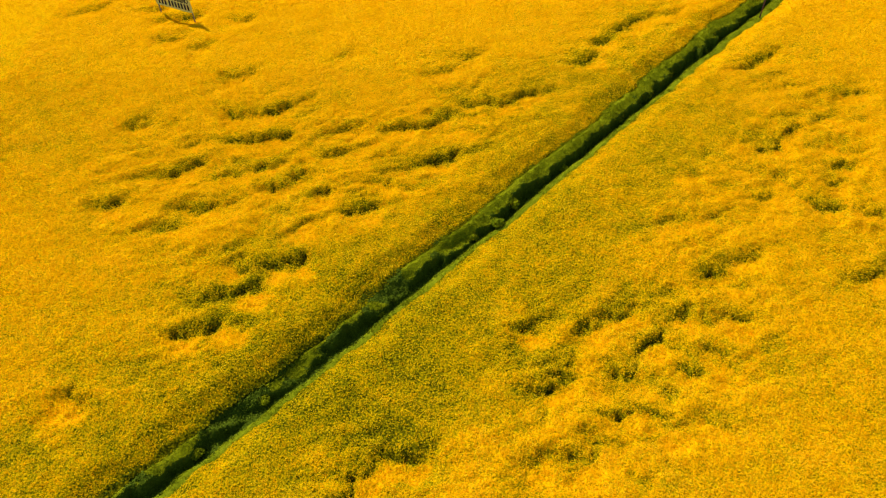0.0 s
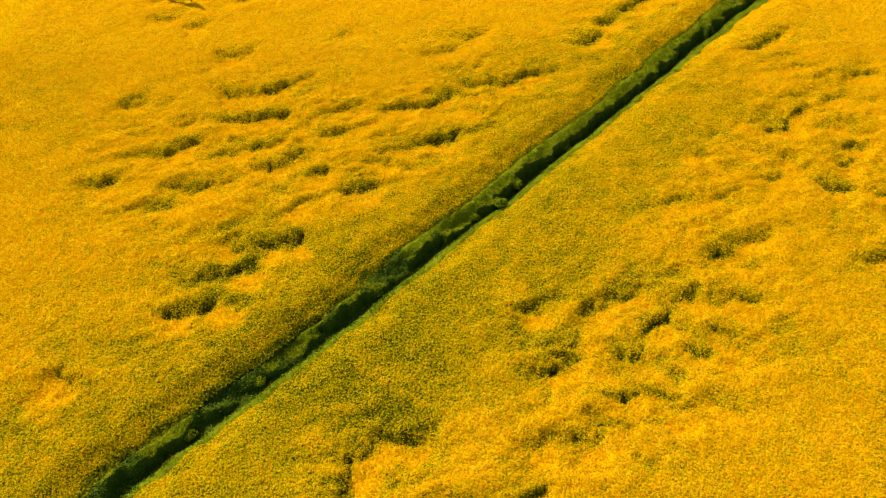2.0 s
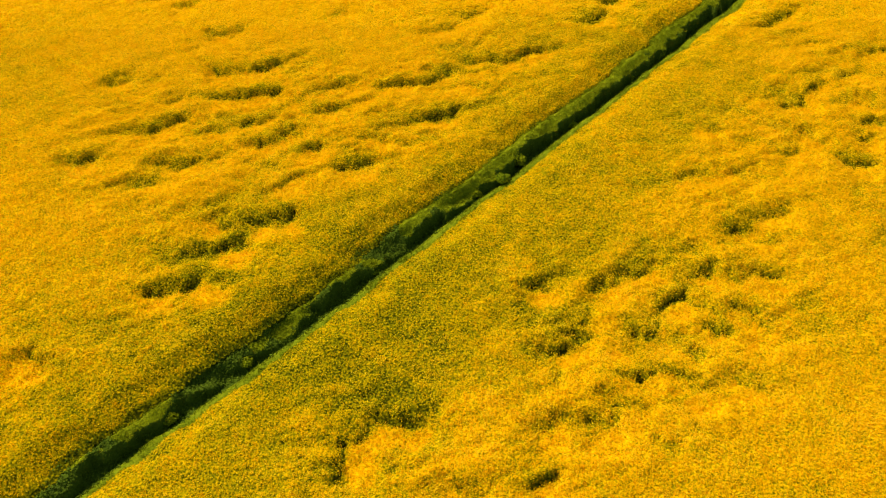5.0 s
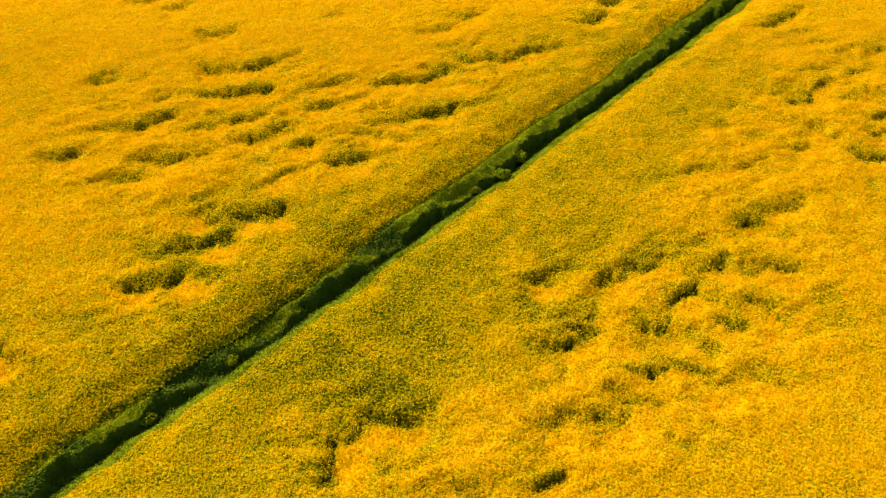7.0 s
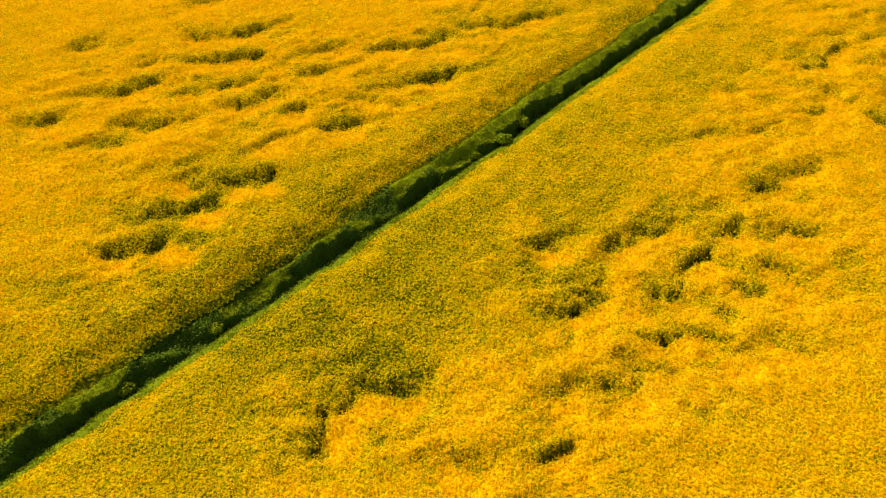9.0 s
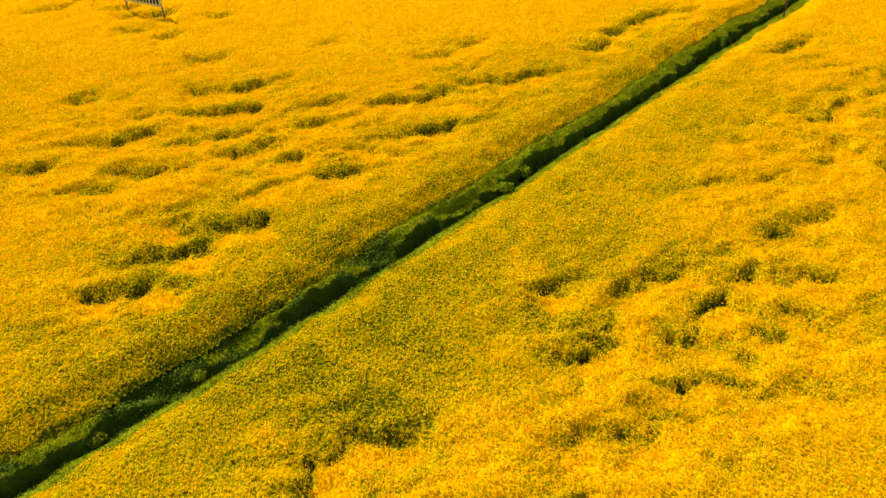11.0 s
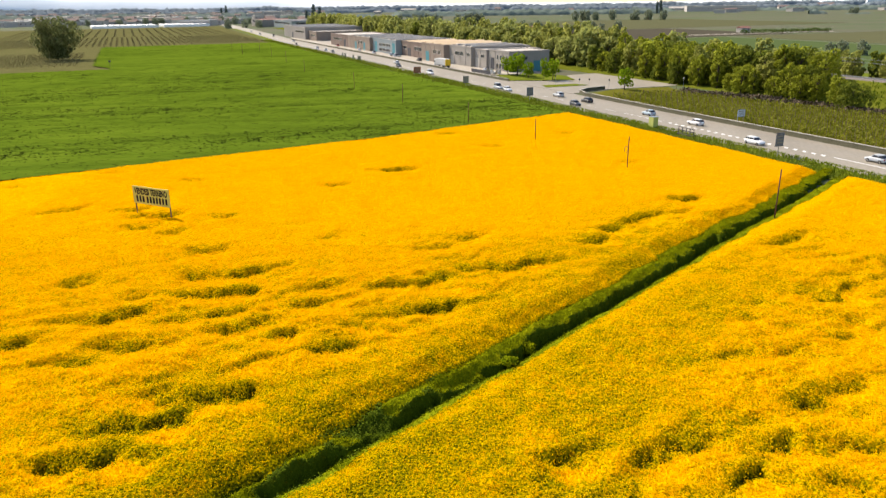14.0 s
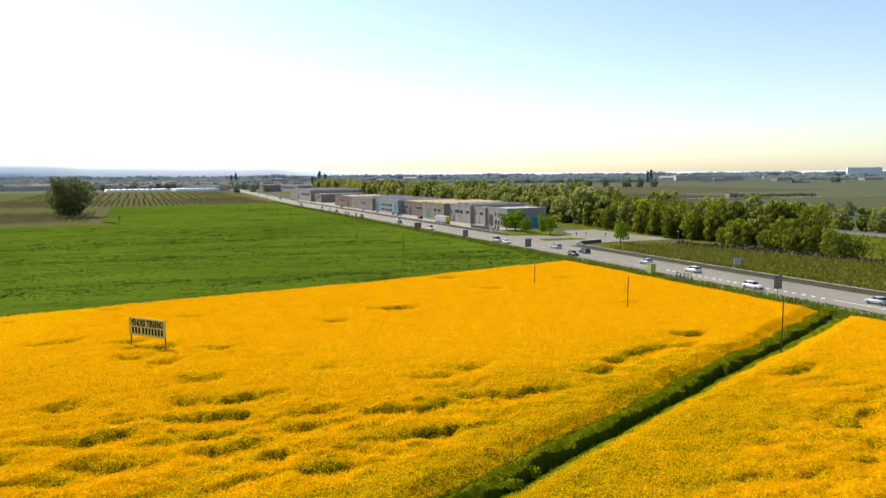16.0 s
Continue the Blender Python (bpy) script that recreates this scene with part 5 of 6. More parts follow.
far_trees = [tree("far_tree", "hazy green tree far across the plain", 11, 9, HAZED_LEAF[0], 61 + i, 420, 1.2, 0.02, 10) for i in range(3)]
for i, ob in enumerate(far_trees):
    ob.matrix_basis = Matrix.Translation((-60 + 11 * i, 1138 + 5 * i, 0))
    tagged(ob, "", "", "trees on the far plain")


def tree_line(x0, y0, x1, y1, count, k, width=10.0):
    """Single far trees in a loose line with clusters and gaps."""
    t = RNG.random(count)
    t = (t + 0.5 * np.round(t * 5) / 5) / 1.5
    for q in t:
        place(far_trees[int(RNG.integers(3))], x0 + (x1 - x0) * q + RNG.normal(0, width / 2), y0 + (y1 - y0) * q + RNG.normal(0, width / 2), 0, RNG.uniform(0, 360), k * RNG.uniform(0.7, 1.3))


tree_line(-300, 1010, 40, 1180, 48, 1.0, 18)
tree_line(-80, 820, 180, 760, 16, 0.8)
tree_line(205, 1230, 330, 1200, 14, 1.15, 18)
tree_line(170, 420, 420, 330, 12, 0.75)
tree_line(-600, 1180, -320, 1240, 26, 1.1, 26)
tree_line(700, 1500, 1000, 1420, 9, 0.9)
belt(300, 705, 360, 722, 4, 3, HAZED_LEAF[0], "low dark hedge in the far fields", 1.2, dense=6)
belt(255, 672, 345, 696, 4.0, 3, HEDGE, "low dark hedge in the far fields", 1.1, dense=7)
canopy(-760, 1450, -300, 1640, 9, 30, HAZED_LEAF[1], gaps=0.42, cell=3.5)
canopy(-1300, 1700, -500, 1900, 12, 45, HAZED_LEAF[1], gaps=0.40, cell=4.5)
canopy(-350, 1750, 500, 1800, 13, 45, HAZED_LEAF[1], gaps=0.42, cell=4.5)
canopy(500, 2100, 1500, 1900, 12, 45, HAZED_LEAF[1], gaps=0.45, cell=4.5)
canopy(-1900, 2500, 0, 2700, 15, 40, HAZED_LEAF[2], gaps=0.30, cell=4.5)
canopy(0, 2700, 1900, 2500, 15, 40, HAZED_LEAF[2], gaps=0.30, cell=4.5)
canopy(-2200, 3300, 2400, 3300, 22, 50, HAZED_LEAF[2], cell=6)
canopy(700, 1500, 1300, 1300, 8, 12, HAZED_LEAF[1], gaps=0.5, cell=3.0)

pop = tree("poplar", "tall dark poplar standing over the far plain", 32, 11, HAZED_LEAF[1], 31, 700, 1.6, 0.05, 12, True)
pop.matrix_basis = Matrix.Translation((-212, 1205, 0))
tagged(pop, "", "", "tall trees on the horizon")
for x, y, k in ((-203, 1212, 0.85), (-222, 1200, 0.7), (468, 1700, 1.0), (460, 1700, 0.9), (-548, 1900, 1.0), (-560, 1900, 0.8)):
    place(pop, x, y, 0, x, k)

# houses and sheds on the plain
HOUSE_WALL = material("far_plaster", [(0.36, 0.33, 0.30), (0.50, 0.47, 0.43)], 6.0, 0.8, 0.9, random="object")
FAR_TILE = material("far_tile_roof", [(0.17, 0.125, 0.105), (0.24, 0.175, 0.15)], 5.0, 0.5, 0.9)
HOUSE_DARK = material("far_shutter", [(0.10, 0.10, 0.11), (0.16, 0.16, 0.17)], 3.0, 0, 0.6)


def house(x, y, w, d, h, turn, roof, label, flat=False, clad=HOUSE_WALL):
    ob = thing("far_house" if not flat else "far_shed", label, "building", pose(x, y, 0, 0, 0, turn), None, "buildings on the far plain")
    part("wall", Geo().box(-w / 2, w / 2, -d / 2, d / 2, 0, h).mesh("wall", [clad]), ob)
    if flat:
        part("roof", Geo().box(-w / 2 - 0.4, w / 2 + 0.4, -d / 2 - 0.4, d / 2 + 0.4, h, h + 0.7).mesh("roof", [roof]), ob)
    else:
        rise = d * 0.22
        g = Geo()
        g.add([(-w / 2 - 0.5, -d / 2 - 0.5, h), (w / 2 + 0.5, -d / 2 - 0.5, h), (w / 2 + 0.5, d / 2 + 0.5, h), (-w / 2 - 0.5, d / 2 + 0.5, h), (-w / 2 - 0.5, 0, h + rise), (w / 2 + 0.5, 0, h + rise)],
              [(0, 1, 5, 4), (2, 3, 4, 5), (1, 2, 5), (3, 0, 4), (0, 3, 2, 1)])
        part("roof", g.mesh("roof", [roof]), ob)
    n = max(2, int(w / 7))
    for i in range(n):
        u = -w / 2 + w * (i + 0.5) / n
        part("window", Geo().box(u - 0.9, u + 0.9, -d / 2 - 0.05, -d / 2 - 0.004, h * 0.45, h * 0.45 + 1.7).mesh("window", [HOUSE_DARK]), ob)
    return ob


rng = np.random.default_rng(5)
for i in range(110):
    y = rng.uniform(1250, 2600)
    x = y * rng.uniform(-0.60, -0.16)
    big_one = rng.random() < 0.45
    house(x, y, rng.uniform(30, 80) if big_one else rng.uniform(12, 20), rng.uniform(20, 40) if big_one else rng.uniform(9, 13), rng.uniform(6, 10), rng.uniform(-30, 40),
          (ROOF_PALE if rng.random() < 0.6 else PANEL_GREY) if big_one else FAR_TILE, "pale shed with a flat roof far across the plain" if big_one else "small house with a clay tile roof", big_one)
for i in range(26):
    y = rng.uniform(1500, 3000)
    x = y * rng.uniform(-0.1, 0.6)
    house(x, y, rng.uniform(14, 60), rng.uniform(10, 25), rng.uniform(5, 9), rng.uniform(-30, 40), ROOF_PALE if rng.random() < 0.6 else FAR_TILE, "building among trees far across the plain", rng.random() < 0.5)
for i in range(60):
    y = rng.uniform(1160, 1500)
    x = y * rng.uniform(-0.62, -0.30)
    wide = rng.random() < 0.5
    house(x, y, rng.uniform(25, 60) if wide else rng.uniform(10, 18), rng.uniform(14, 26) if wide else 10, rng.uniform(5, 9), rng.uniform(-25, 35), (ROOF_PALE if rng.random() < 0.5 else PANEL_BLUE) if wide else FAR_TILE,
          "low pale shed at the edge of the far town" if wide else "small tiled house at the edge of the far town", wide)
house(700, 1990, 170, 40, 13, -8, ROOF_PALE, "very long pale shed on the far plain", True)
# wall colour paled and blued to paint the haze before it
house(1520, 2700, 110, 40, 34, -20, PANEL_BLUE, "tall blocky building on the horizon", True, material("haze_pale_wall", [(0.55, 0.63, 0.70), (0.65, 0.72, 0.78)], 20.0, 2.0, 0.7))
house(268, 700, 10, 7, 4, 20, ROOF_RED, "small hut in the far fields")
house(60, 640, 26, 12, 7, 20, ROOF_RED, "farmhouse with a clay tile roof behind the wood")
house(85, 610, 22, 11, 6, 60, ROOF_RED, "farmhouse with a clay tile roof behind the wood")

# fields with colours of their own
STRAW = material("straw_field", [(0.085, 0.088, 0.045), (0.11, 0.11, 0.058)], 30, 3, 0.95, spec=0.0, stretch=(0.3, 1.5, 1))
GREEN_FIELD = material("green_field", [(0.062, 0.09, 0.034), (0.082, 0.112, 0.042)], 30, 3, 0.95, spec=0.0, stretch=(0.3, 1.5, 1))
PLOUGH = material("ploughed_field", [(0.06, 0.055, 0.04), (0.085, 0.075, 0.055)], 30, 3, 0.95, spec=0.0, stretch=(0.3, 1.5, 1))
for name, outline, mat, label in (("far_field", [(120, 118), (380, 118), (380, 330), (120, 330)], GREEN_FIELD, "green field beyond the railway"), ("far_field", [(390, 118), (560, 118), (560, 420), (390, 420)], PLOUGH, "brown field beyond the railway"),
                                  ("far_field", [(-250, 118), (110, 118), (110, 260), (-250, 260)], TURF, "grassy field beyond the railway"), ("far_field", [(570, 118), (900, 118), (900, 700), (570, 700)], STRAW, "straw-coloured field far off"),
                                  ("far_field", [(130, 345), (380, 345), (380, 800), (130, 800)], STRAW, "straw-coloured field far off"), ("far_field", [(-300, 270), (110, 270), (110, 700), (-300, 700)], GREEN_FIELD, "green field beyond the railway")):
    patch(name, outline, -0.1, 0.05, mat, label, "field")

structure("far_track", array_mesh("far_track", [(205, 652, 0.14), (350, 694, 0.14), (350, 702, 0.14), (205, 659, 0.14)], [(0, 1, 2, 3)], [GRAVEL]), "pale dirt track across the far fields", "track")

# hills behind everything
# near-white blue base colour paints the haze over the hills
HILL_HAZE = material("hill_haze", [(0.74, 0.80, 0.84), (0.80, 0.85, 0.88)], 400, 60, 1.0, spec=0.0)
xs = np.linspace(-4300, 4300, 160)
top = np.interp(xs, [-4300, -2600, -2200, -1500, -700, 0, 900, 1900, 2700, 4300], [95, 84, 74, 58, 36, 26, 22, 22, 24, 30]) + 95 * (rough(xs, xs * 0, 900, 3) - 0.45) * smooth(200, -1600, xs)
v = np.concatenate([np.stack([xs, 4250 + 0 * xs, 0 * xs - 5], -1), np.stack([xs, 4300 + 0 * xs, top * 0.7], -1), np.stack([xs, 4420 + 0 * xs, top], -1), np.stack([xs, 4700 + 0 * xs, 0 * xs - 5], -1)])
n = len(xs)
f = [(r * n + i, r * n + i + 1, (r + 1) * n + i + 1, (r + 1) * n + i) for r in range(3) for i in range(n - 1)]
structure("backdrop_hills", array_mesh("backdrop_hills", v, f, [HILL_HAZE], True), "low hazy blue hills on the horizon", "hills")


# ---- vehicles ----
TYRE = material("tyre", [(0.015, 0.015, 0.016), (0.03, 0.03, 0.03)], 0.3, 0, 0.9)
RIM = material("wheel_rim", [(0.35, 0.35, 0.36), (0.5, 0.5, 0.5)], 0.2, 0, 0.35, metal=0.8)
CAR_GLASS = material("car_glass", [(0.02, 0.025, 0.03), (0.035, 0.04, 0.05)], 1.0, 0, 0.08, spec=0.8)
LAMP = material("headlight", [(0.6, 0.6, 0.6), (0.8, 0.8, 0.8)], 0.2, 0, 0.2, spec=0.8)
TAIL = material("tail_light", [(0.25, 0.01, 0.01), (0.35, 0.02, 0.02)], 0.2, 0, 0.3)


def lacquer(name, c):
    return material(name, [tuple(v * 0.9 for v in c), c], 2.0, 0, 0.28, spec=0.5)


LACQUERS = {"white": lacquer("white_lacquer", (0.72, 0.73, 0.74)), "silver": lacquer("silver_lacquer", (0.42, 0.45, 0.48)), "dark grey": lacquer("dark_lacquer", (0.05, 0.055, 0.065)), "black": lacquer("black_lacquer", (0.015, 0.016, 0.018)),
            "pale blue": lacquer("pale_blue_lacquer", (0.40, 0.50, 0.58)), "red": lacquer("red_lacquer", (0.35, 0.05, 0.03))}


def loft(sections):
    """Rings of (x, half width, bottom z, top z) joined into a rounded shell along x."""
    g = Geo()
    rings = []
    for x, w, z0, z1 in sections:
        t = 0.22 * (z1 - z0)
        rings.append([(x, -w * 0.9, z0), (x, -w, z0 + t), (x, -w * 0.97, z1 - t), (x, -w * 0.82, z1), (x, w * 0.82, z1), (x, w * 0.97, z1 - t), (x, w, z0 + t), (x, w * 0.9, z0)])
    v = [p for r in rings for p in r]
    f = [(i * 8 + j, i * 8 + (j + 1) % 8, (i + 1) * 8 + (j + 1) % 8, (i + 1) * 8 + j) for i in range(len(rings) - 1) for j in range(8)]
    f += [tuple(range(7, -1, -1)), tuple(len(v) - 8 + j for j in range(8))]
    return g.add(v, f)


def car(colour, shape="hatchback"):
    """Built along x, nose at plus x, standing on z = 0."""
    lac = LACQUERS[colour]
    L = {"hatchback": 4.1, "estate": 4.6, "van": 4.9}[shape]
    h = {"hatchback": 1.48, "estate": 1.50, "van": 1.95}[shape]
    ob = thing("car", f"{colour} {shape} driving on the asphalt road", "car", None, None, "cars on the road")
    n, t = L / 2, -L / 2
    part("body", loft([(t, 0.68, 0.42, 0.85), (t + 0.12, 0.82, 0.30, 0.98), (t + 0.8, 0.88, 0.24, 1.0), (0.1, 0.89, 0.22, 0.98), (n - 1.25, 0.88, 0.24, 0.95), (n - 0.45, 0.84, 0.26, 0.82), (n - 0.1, 0.76, 0.30, 0.72), (n, 0.62, 0.36, 0.62)]).mesh("body", [lac], True), ob)
    back = t + (0.18 if shape != "hatchback" else 0.25)
    part("cabin_glass", loft([(back, 0.70, 0.92, 1.08), (back + 0.45, 0.76, 0.95, h - 0.05), (0.25, 0.77, 0.95, h - 0.05), (n - 1.35, 0.74, 0.93, 1.0)]).mesh("cabin_glass", [CAR_GLASS], True), ob, "dark tinted windows")
    part("roof", loft([(back + 0.4, 0.66, h - 0.06, h), (back + 0.7, 0.71, h - 0.07, h + 0.02), (0.0, 0.71, h - 0.07, h + 0.02), (0.35, 0.66, h - 0.08, h - 0.02)]).mesh("roof", [lac], True), ob)
    for x, z0, z1 in ((0.42, 0.96, h - 0.08), (-0.75, 0.96, h - 0.04)):
        for y in (-0.775, 0.775):
            part("pillar", Geo().box(x - 0.05, x + 0.05, y - 0.02, y + 0.02, z0, z1).mesh("pillar", [lac]), ob)
    for x in (n - 0.82, t + 0.78):
        for y in (-0.80, 0.80):
            wh = part("wheel", Geo().tube((x, y - 0.1, 0.31), (x, y + 0.1, 0.31), 0.31, None, 14).mesh("wheel", [TYRE], False), ob, "black tyre")
            o = 0.105 if y > 0 else -0.105
            part("rim", Geo().tube((x, y, 0.31), (x, y + o, 0.31), 0.2, 0.18, 10).mesh("rim", [RIM]), wh, "silver wheel rim")
    for y in (-0.58, 0.58):
        part("headlight", Geo().box(n - 0.2, n - 0.03, y - 0.16, y + 0.16, 0.56, 0.68, 0, 0.03).mesh("headlight", [LAMP]), ob)
        part("tail_light", Geo().box(t + 0.0, t + 0.14, y - 0.14, y + 0.14, 0.68, 0.88, 0, 0.03).mesh("tail_light", [TAIL]), ob)
    part("bumper", Geo().box(n - 0.12, n + 0.02, -0.6, 0.6, 0.30, 0.44, 0, 0.05).mesh("bumper", [METAL_DARK]), ob)
    return ob


def park_car(ob, s, a, turn):
    return copy_thing(ob, RM @ pose(a + bend(s), s, ROAD_Z, 0, 0, turn))


# near lane drives towards smaller s, far lane towards larger s
made = {}
for colour, shape, s, a, way in (("white", "estate", 12.5, 2.6, -1), ("silver", "hatchback", -10.9, 8.8, 1), ("white", "estate", 37.8, 8.9, 1), ("pale blue", "hatchback", 55.9, 9.0, 1), ("dark grey", "hatchback", 81.1, 2.3, -1),
                                 ("black", "estate", 85.3, 9.0, 1), ("silver", "estate", 101.6, 9.0, 1), ("white", "hatchback", 123.6, 2.2, -1), ("silver", "van", 131.0, 2.4, -1), ("white", "van", 195.0, 2.2, -1), ("dark grey", "hatchback", 237.7, 2.8, -1),
                                 ("white", "hatchback", 258.0, 8.8, 1), ("dark grey", "estate", 362.7, 3.0, -1), ("silver", "hatchback", 380.6, 3.0, -1), ("white", "van", 401.3, 2.4, -1), ("black", "hatchback", 470, 2.6, -1), ("white", "estate", 520, 8.6, 1),
                                 ("dark grey", "van", 636.4, 8.1, 1), ("silver", "estate", 700, 2.6, -1), ("white", "hatchback", 780, 2.6, -1)):
    key = (colour, shape)
    turn = 90.0 * way
    if key not in made:
        made[key] = car(colour, shape)
        made[key].matrix_basis = RM @ pose(a + bend(s), s, ROAD_Z, 0, 0, turn)
    else:
        park_car(made[key], s, a, turn)
parked = []
for colour, shape, s, a, turn in (("white", "van", 303, 25, 20), ("dark grey", "hatchback", 309, 27, 0), ("pale blue", "hatchback", 314, 26, 10), ("black", "estate", 268, 25, 90), ("silver", "hatchback", 340, 23, 90), ("white", "estate", 372, 23, 85), ("red", "hatchback", 430, 24, 90)):
    key = (colour, shape)
    if key not in made:
        made[key] = car(colour, shape)
        made[key].matrix_basis = RM @ pose(a, s, ROAD_Z, 0, 0, turn)
        c = made[key]
    else:
        c = park_car(made[key], s, a, turn)
    tagged(c, f"{colour} {shape} parked in the workshop yard", "car", "cars parked in the yards")

# lorry at the kerb of the yard
TRUCK_WHITE = material("trailer_skin", [(0.42, 0.42, 0.41), (0.54, 0.54, 0.53)], 3.0, 0.4, 0.5)
TRUCK_YELLOW = material("lorry_yellow", [(0.62, 0.40, 0.03), (0.75, 0.50, 0.05)], 1.0, 0, 0.4)
lorry = road_thing("lorry", "white box lorry with a yellow tail parked before the workshops", "lorry", 217.5, 20.2, ROAD_Z)
part("box_body", Geo().box(-1.25, 1.25, 1.0, 12.6, 1.15, 4.0, 0, 0.06).mesh("box_body", [TRUCK_WHITE]), lorry)
for i in range(1, 10):
    part("rib", Geo().box(-1.275, -1.251, 1.0 + i * 1.16 - 0.03, 1.0 + i * 1.16 + 0.03, 1.2, 3.95).mesh("rib", [METAL]), lorry)
part("tail_door", Geo().box(-1.24, 1.24, 0.4, 0.99, 1.15, 3.95, 0, 0.06).mesh("tail_door", [TRUCK_YELLOW]), lorry, "yellow tail section")
part("cab", Geo().box(-1.2, 1.2, 12.9, 15.0, 0.6, 3.4, 0, 0.18).mesh("cab", [TRUCK_WHITE]), lorry, "white lorry cab")
part("windscreen", Geo().box(-1.05, 1.05, 15.002, 15.03, 1.9, 2.9).mesh("windscreen", [CAR_GLASS]), lorry)
part("side_window", Geo().box(-1.23, -1.202, 13.8, 14.7, 1.9, 2.8).mesh("side_window", [CAR_GLASS]), lorry)
part("chassis", Geo().box(-0.5, 0.5, 0.2, 14.6, 0.7, 1.14).mesh("chassis", [METAL_DARK]), lorry)
for y in (1.6, 2.9, 4.2, 13.9):
    for x in (-1.05, 1.05):
        part("wheel", Geo().tube((x - 0.16, y, 0.5), (x + 0.16, y, 0.5), 0.5, None, 14).mesh("wheel", [TYRE]), lorry, "black lorry tyre")

PANEL_SIGN = material("hoarding_face", [(0.07, 0.08, 0.09), (0.22, 0.23, 0.24)], 0.5, 0.25, 0.6)
PANEL_BACK = material("hoarding_back", [(0.18, 0.17, 0.13), (0.28, 0.27, 0.22)], 0.6, 0.1, 0.7)
PANEL_LIME = material("lime_panel", [(0.35, 0.38, 0.10), (0.45, 0.48, 0.16)], 1.0, 0.2, 0.7)
PANEL_RUST = material("rust_panel", [(0.28, 0.09, 0.04), (0.38, 0.14, 0.07)], 1.0, 0.2, 0.7)
PANEL_PALE = material("pale_blue_panel", [(0.42, 0.48, 0.60), (0.55, 0.60, 0.70)], 1.0, 0.2, 0.6)

# stacked goods behind a dark fence by the first workshop
fence = road_thing("yard_fence", "dark board fence round the storage yard", "fence", 178, 22.4, 0.05)
for i in range(18):
    part("board", Geo().box(-0.04, 0.04, i * 1.05, i * 1.05 + 1.0, 0, 1.5).mesh("board", [METAL_DARK]), fence)
rng = np.random.default_rng(77)
for i in range(16):
    stack = road_thing("goods_stack", "wrapped pale goods stacked on a pallet", "pallet", 180 + (i % 8) * 2.0 + rng.uniform(-0.3, 0.3), 25 + (i // 8) * 2.6, 0.05, rng.uniform(-8, 8), "pallets in the storage yard")
    part("pallet", Geo().box(-0.6, 0.6, -0.5, 0.5, 0, 0.15).mesh("pallet", [STAKE]), stack)
    h = rng.uniform(0.7, 1.9)
    part("load", Geo().box(-0.55, 0.55, -0.45, 0.45, 0.15, h, 0, 0.05).mesh("load", [TRUCK_WHITE if rng.random() < 0.6 else PANEL_BACK]), stack)

# ---- roadside furniture ----


def hoarding(s, a, w, z0, z1, face, label, turn=0.0, posts=1):
    ob = road_thing("roadside_sign", label, "sign", s, a, 0, turn)
    part("panel", Geo().box(-w / 2, w / 2, -0.06, 0.06, z0, z1, 0, 0.02).mesh("panel", [face]), ob)
    for b in (z1, z0 - 0.1):
        part("frame_bar", Geo().box(-w / 2 - 0.06, w / 2 + 0.06, -0.09, 0.09, b, b + 0.1).mesh("frame_bar", [METAL_DARK]), ob)
    for i in range(posts):
        x = 0 if posts == 1 else -w / 2 + 0.2 + i * (w - 0.4)
        part("post", Geo().tube((x, 0.07, -0.1), (x, 0.07, z0), 0.09, None, 8).mesh("post", [METAL]), ob)
    for k in range(3):
        part("bar", Geo().box(-w * 0.36, w * 0.36, -0.075, -0.062, z0 + (z1 - z0) * (0.2 + 0.25 * k), z0 + (z1 - z0) * (0.3 + 0.25 * k)).mesh("bar", [PANEL_BACK]), ob)
    return ob


hoarding(1.0, -2.9, 2.0, 2.1, 4.5, PANEL_SIGN, "dark upright advertising sign on a steel post")
hoarding(97.6, -3.6, 2.2, 1.6, 3.9, PANEL_SIGN, "dark advertising sign beside the road")
hoarding(145.3, -3.6, 2.2, 1.2, 3.4, PANEL_BACK, "brown signboard beside the road")
hoarding(196.5, -3.2, 3.2, 0.8, 3.1, PANEL_RUST, "rust-red signboard beside the road", 0, 2)
hoarding(36.4, 21.6, 2.3, 1.4, 3.1, PANEL_PALE, "pale blue signboard at the edge of the vineyard", 0, 2)
for s in (283, 286, 296, 312, 318):
    hoarding(s, -2.8, 0.9, 1.0, 2.4, PANEL_BACK, "small brown road sign seen from behind")
box = road_thing("roadside_cabinet", "lime green steel cabinet on the verge", "cabinet", 39.2, -2.6, 0)
part("housing", Geo().box(-0.7, 0.7, -0.9, 0.9, 0.1, 2.6, 0, 0.05).mesh("housing", [PANEL_LIME]), box)
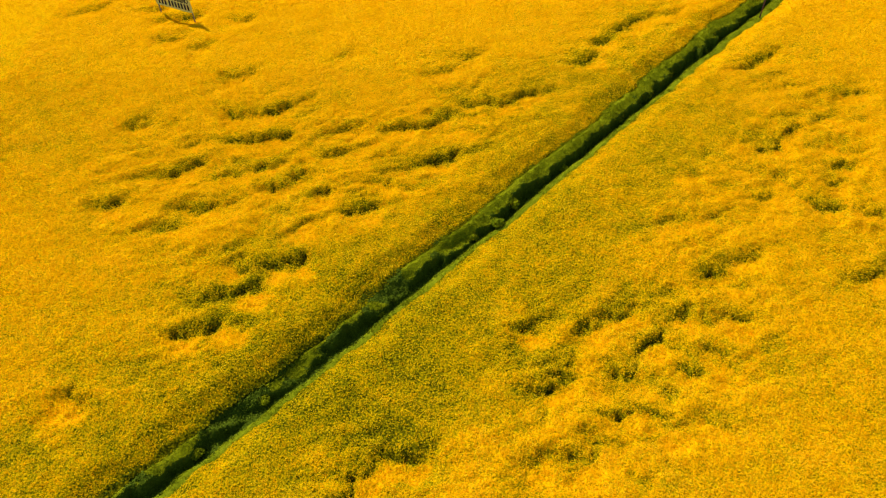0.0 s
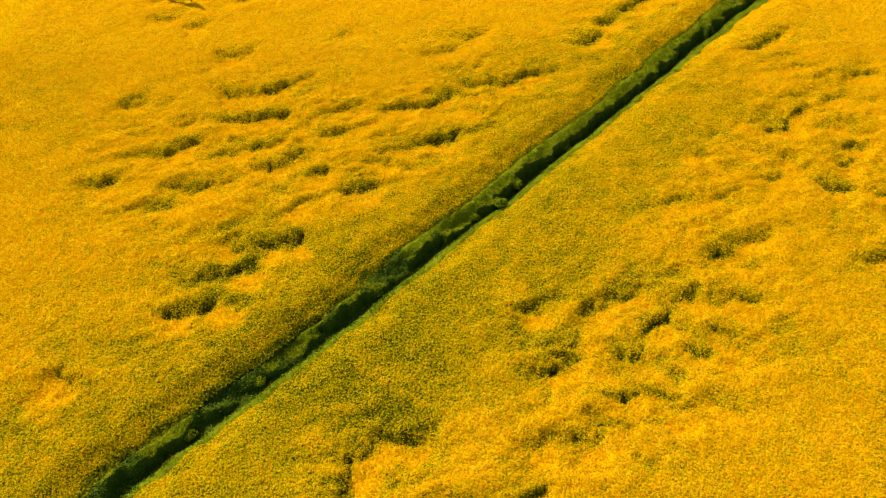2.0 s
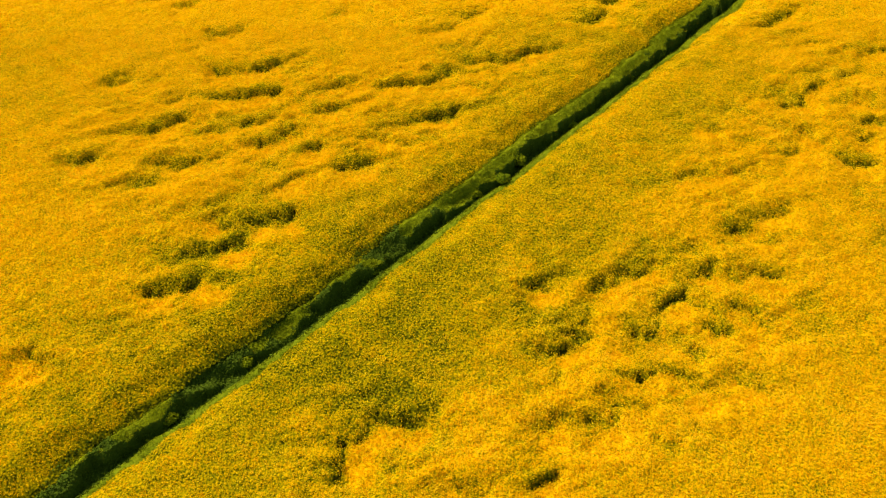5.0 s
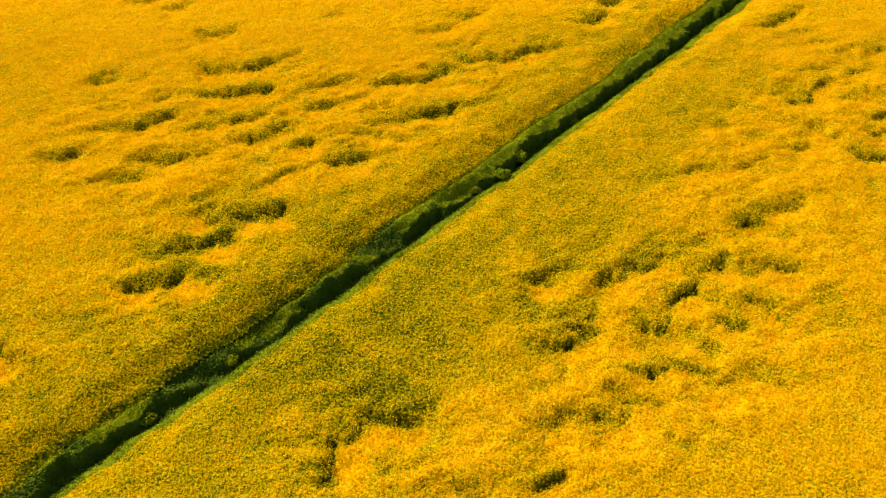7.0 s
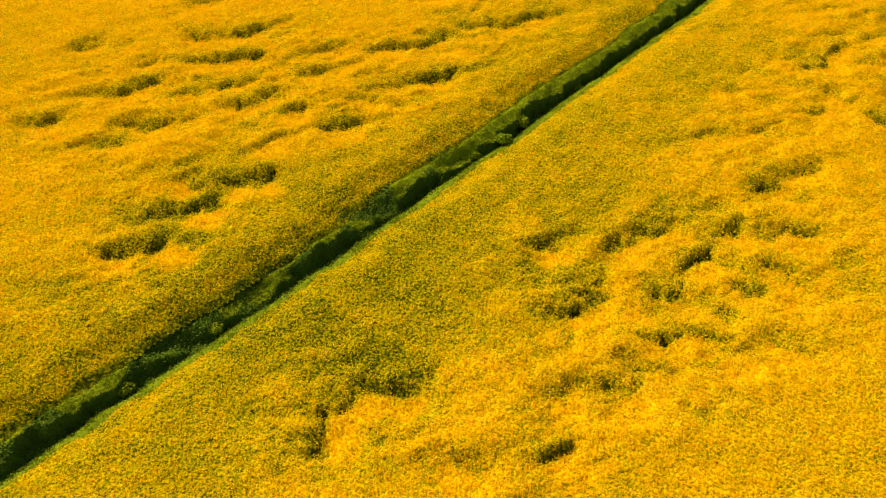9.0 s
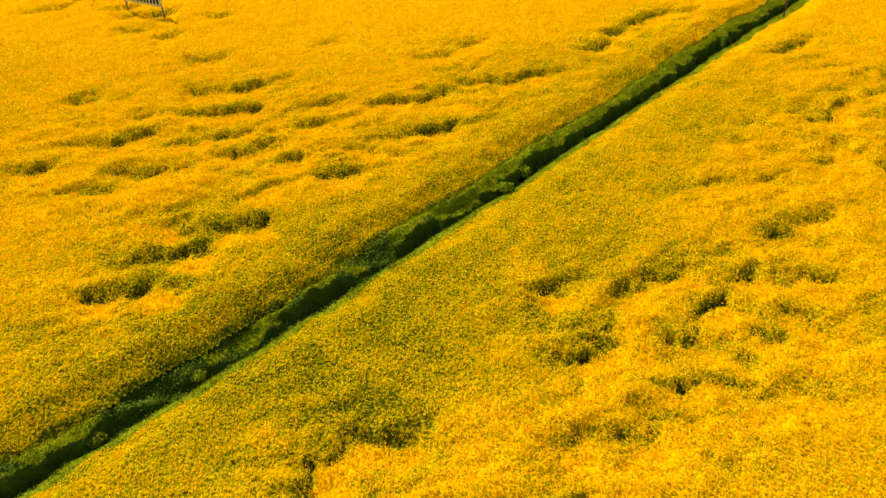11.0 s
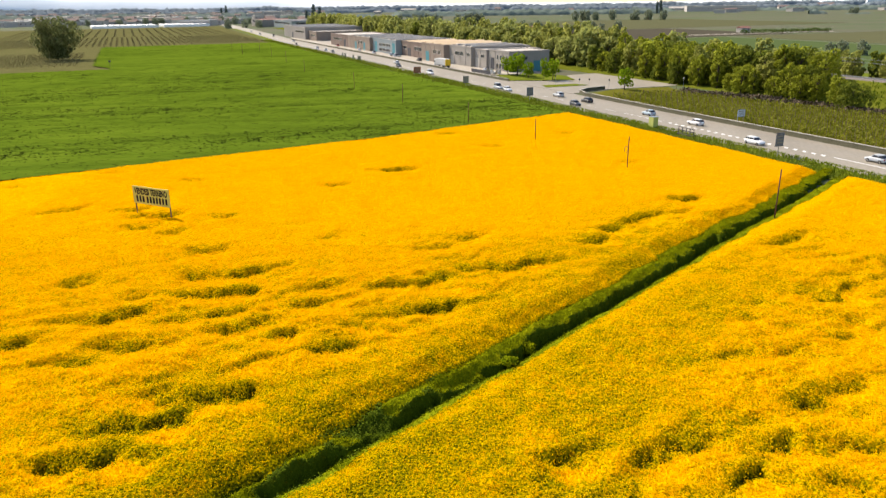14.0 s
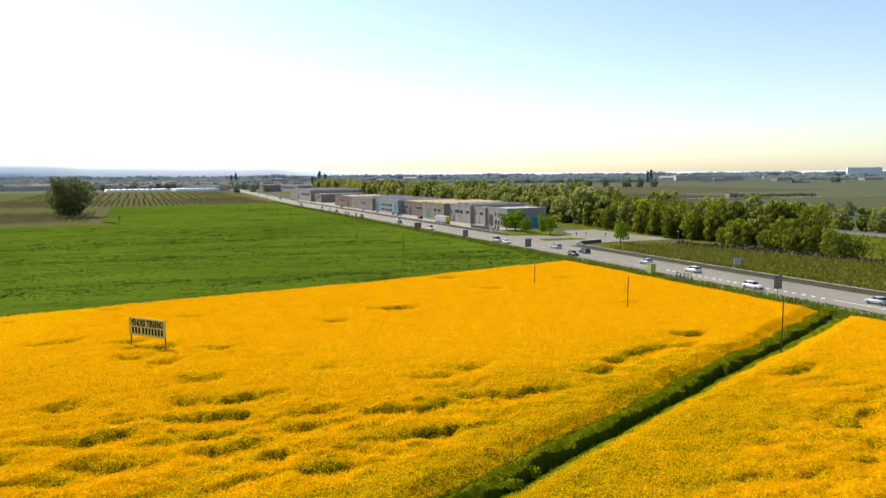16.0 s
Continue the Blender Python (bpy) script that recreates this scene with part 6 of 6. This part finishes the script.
part("plinth", Geo().box(-0.8, 0.8, -1.0, 1.0, -0.1, 0.1).mesh("plinth", [CONCRETE]), box)
part("cap", Geo().box(-0.75, 0.75, -0.95, 0.95, 2.6, 2.68).mesh("cap", [METAL]), box)
rail = road_thing("culvert_railing", "dark steel railing on a concrete culvert head", "railing", 24.6, -3.0, 0)
part("culvert_head", Geo().box(-0.5, 0.5, -0.2, 5.2, -0.2, 0.35).mesh("culvert_head", [CONCRETE]), rail)
for y in (0, 1.25, 2.5, 3.75, 5.0):
    part("post", Geo().box(-0.06, 0.06, y - 0.06, y + 0.06, 0.35, 1.75).mesh("post", [METAL_DARK]), rail)
for z in (1.05, 1.7):
    part("bar", Geo().box(-0.05, 0.05, -0.1, 5.1, z - 0.06, z + 0.06).mesh("bar", [METAL_DARK]), rail)
lamp = road_thing("street_lamp", "slim grey street lamp by the side road", "street lamp", 92, 50.3, 0)
part("pole", Geo().tube((0, 0, 0), (0, 0, 4.6), 0.07, 0.05, 8).mesh("pole", [METAL]), lamp)
part("head", Geo().tube((0, 0, 4.6), (0, 0, 4.75), 0.35, 0.3, 10).tube((0, 0, 4.75), (0, 0, 4.95), 0.3, 0.08, 10).mesh("head", [CONCRETE_PALE]), lamp)
for s, a, h in ((113, 36, 3.0), (112.5, 41, 2.6), (127, 33, 2.2), (126, 36.5, 2.2), (132, 26, 3.4)):
    post = road_thing("traffic_sign", "small round traffic sign on a grey pole", "traffic sign", s, a, 0.2, 0, "traffic signs at the junction")
    part("pole", Geo().tube((0, 0, 0), (0, 0, h), 0.05, None, 8).mesh("pole", [METAL]), post)
    part("disc", Geo().tube((0, -0.05, h - 0.3), (0, -0.09, h - 0.3), 0.32, None, 14).mesh("disc", [METAL_DARK]), post)
fpost = thing("field_post", "short dark post at the corner of the wheat", "post", pose(-172, 377, 0))
part("post", Geo().tube((0, 0, 0), (0, 0, 3.4), 0.16, 0.14, 8).mesh("post", [STAKE]), fpost)
part("cap", Geo().box(-0.45, 0.45, -0.3, 0.3, 2.7, 3.4, 0, 0.05).mesh("cap", [METAL_DARK]), fpost)
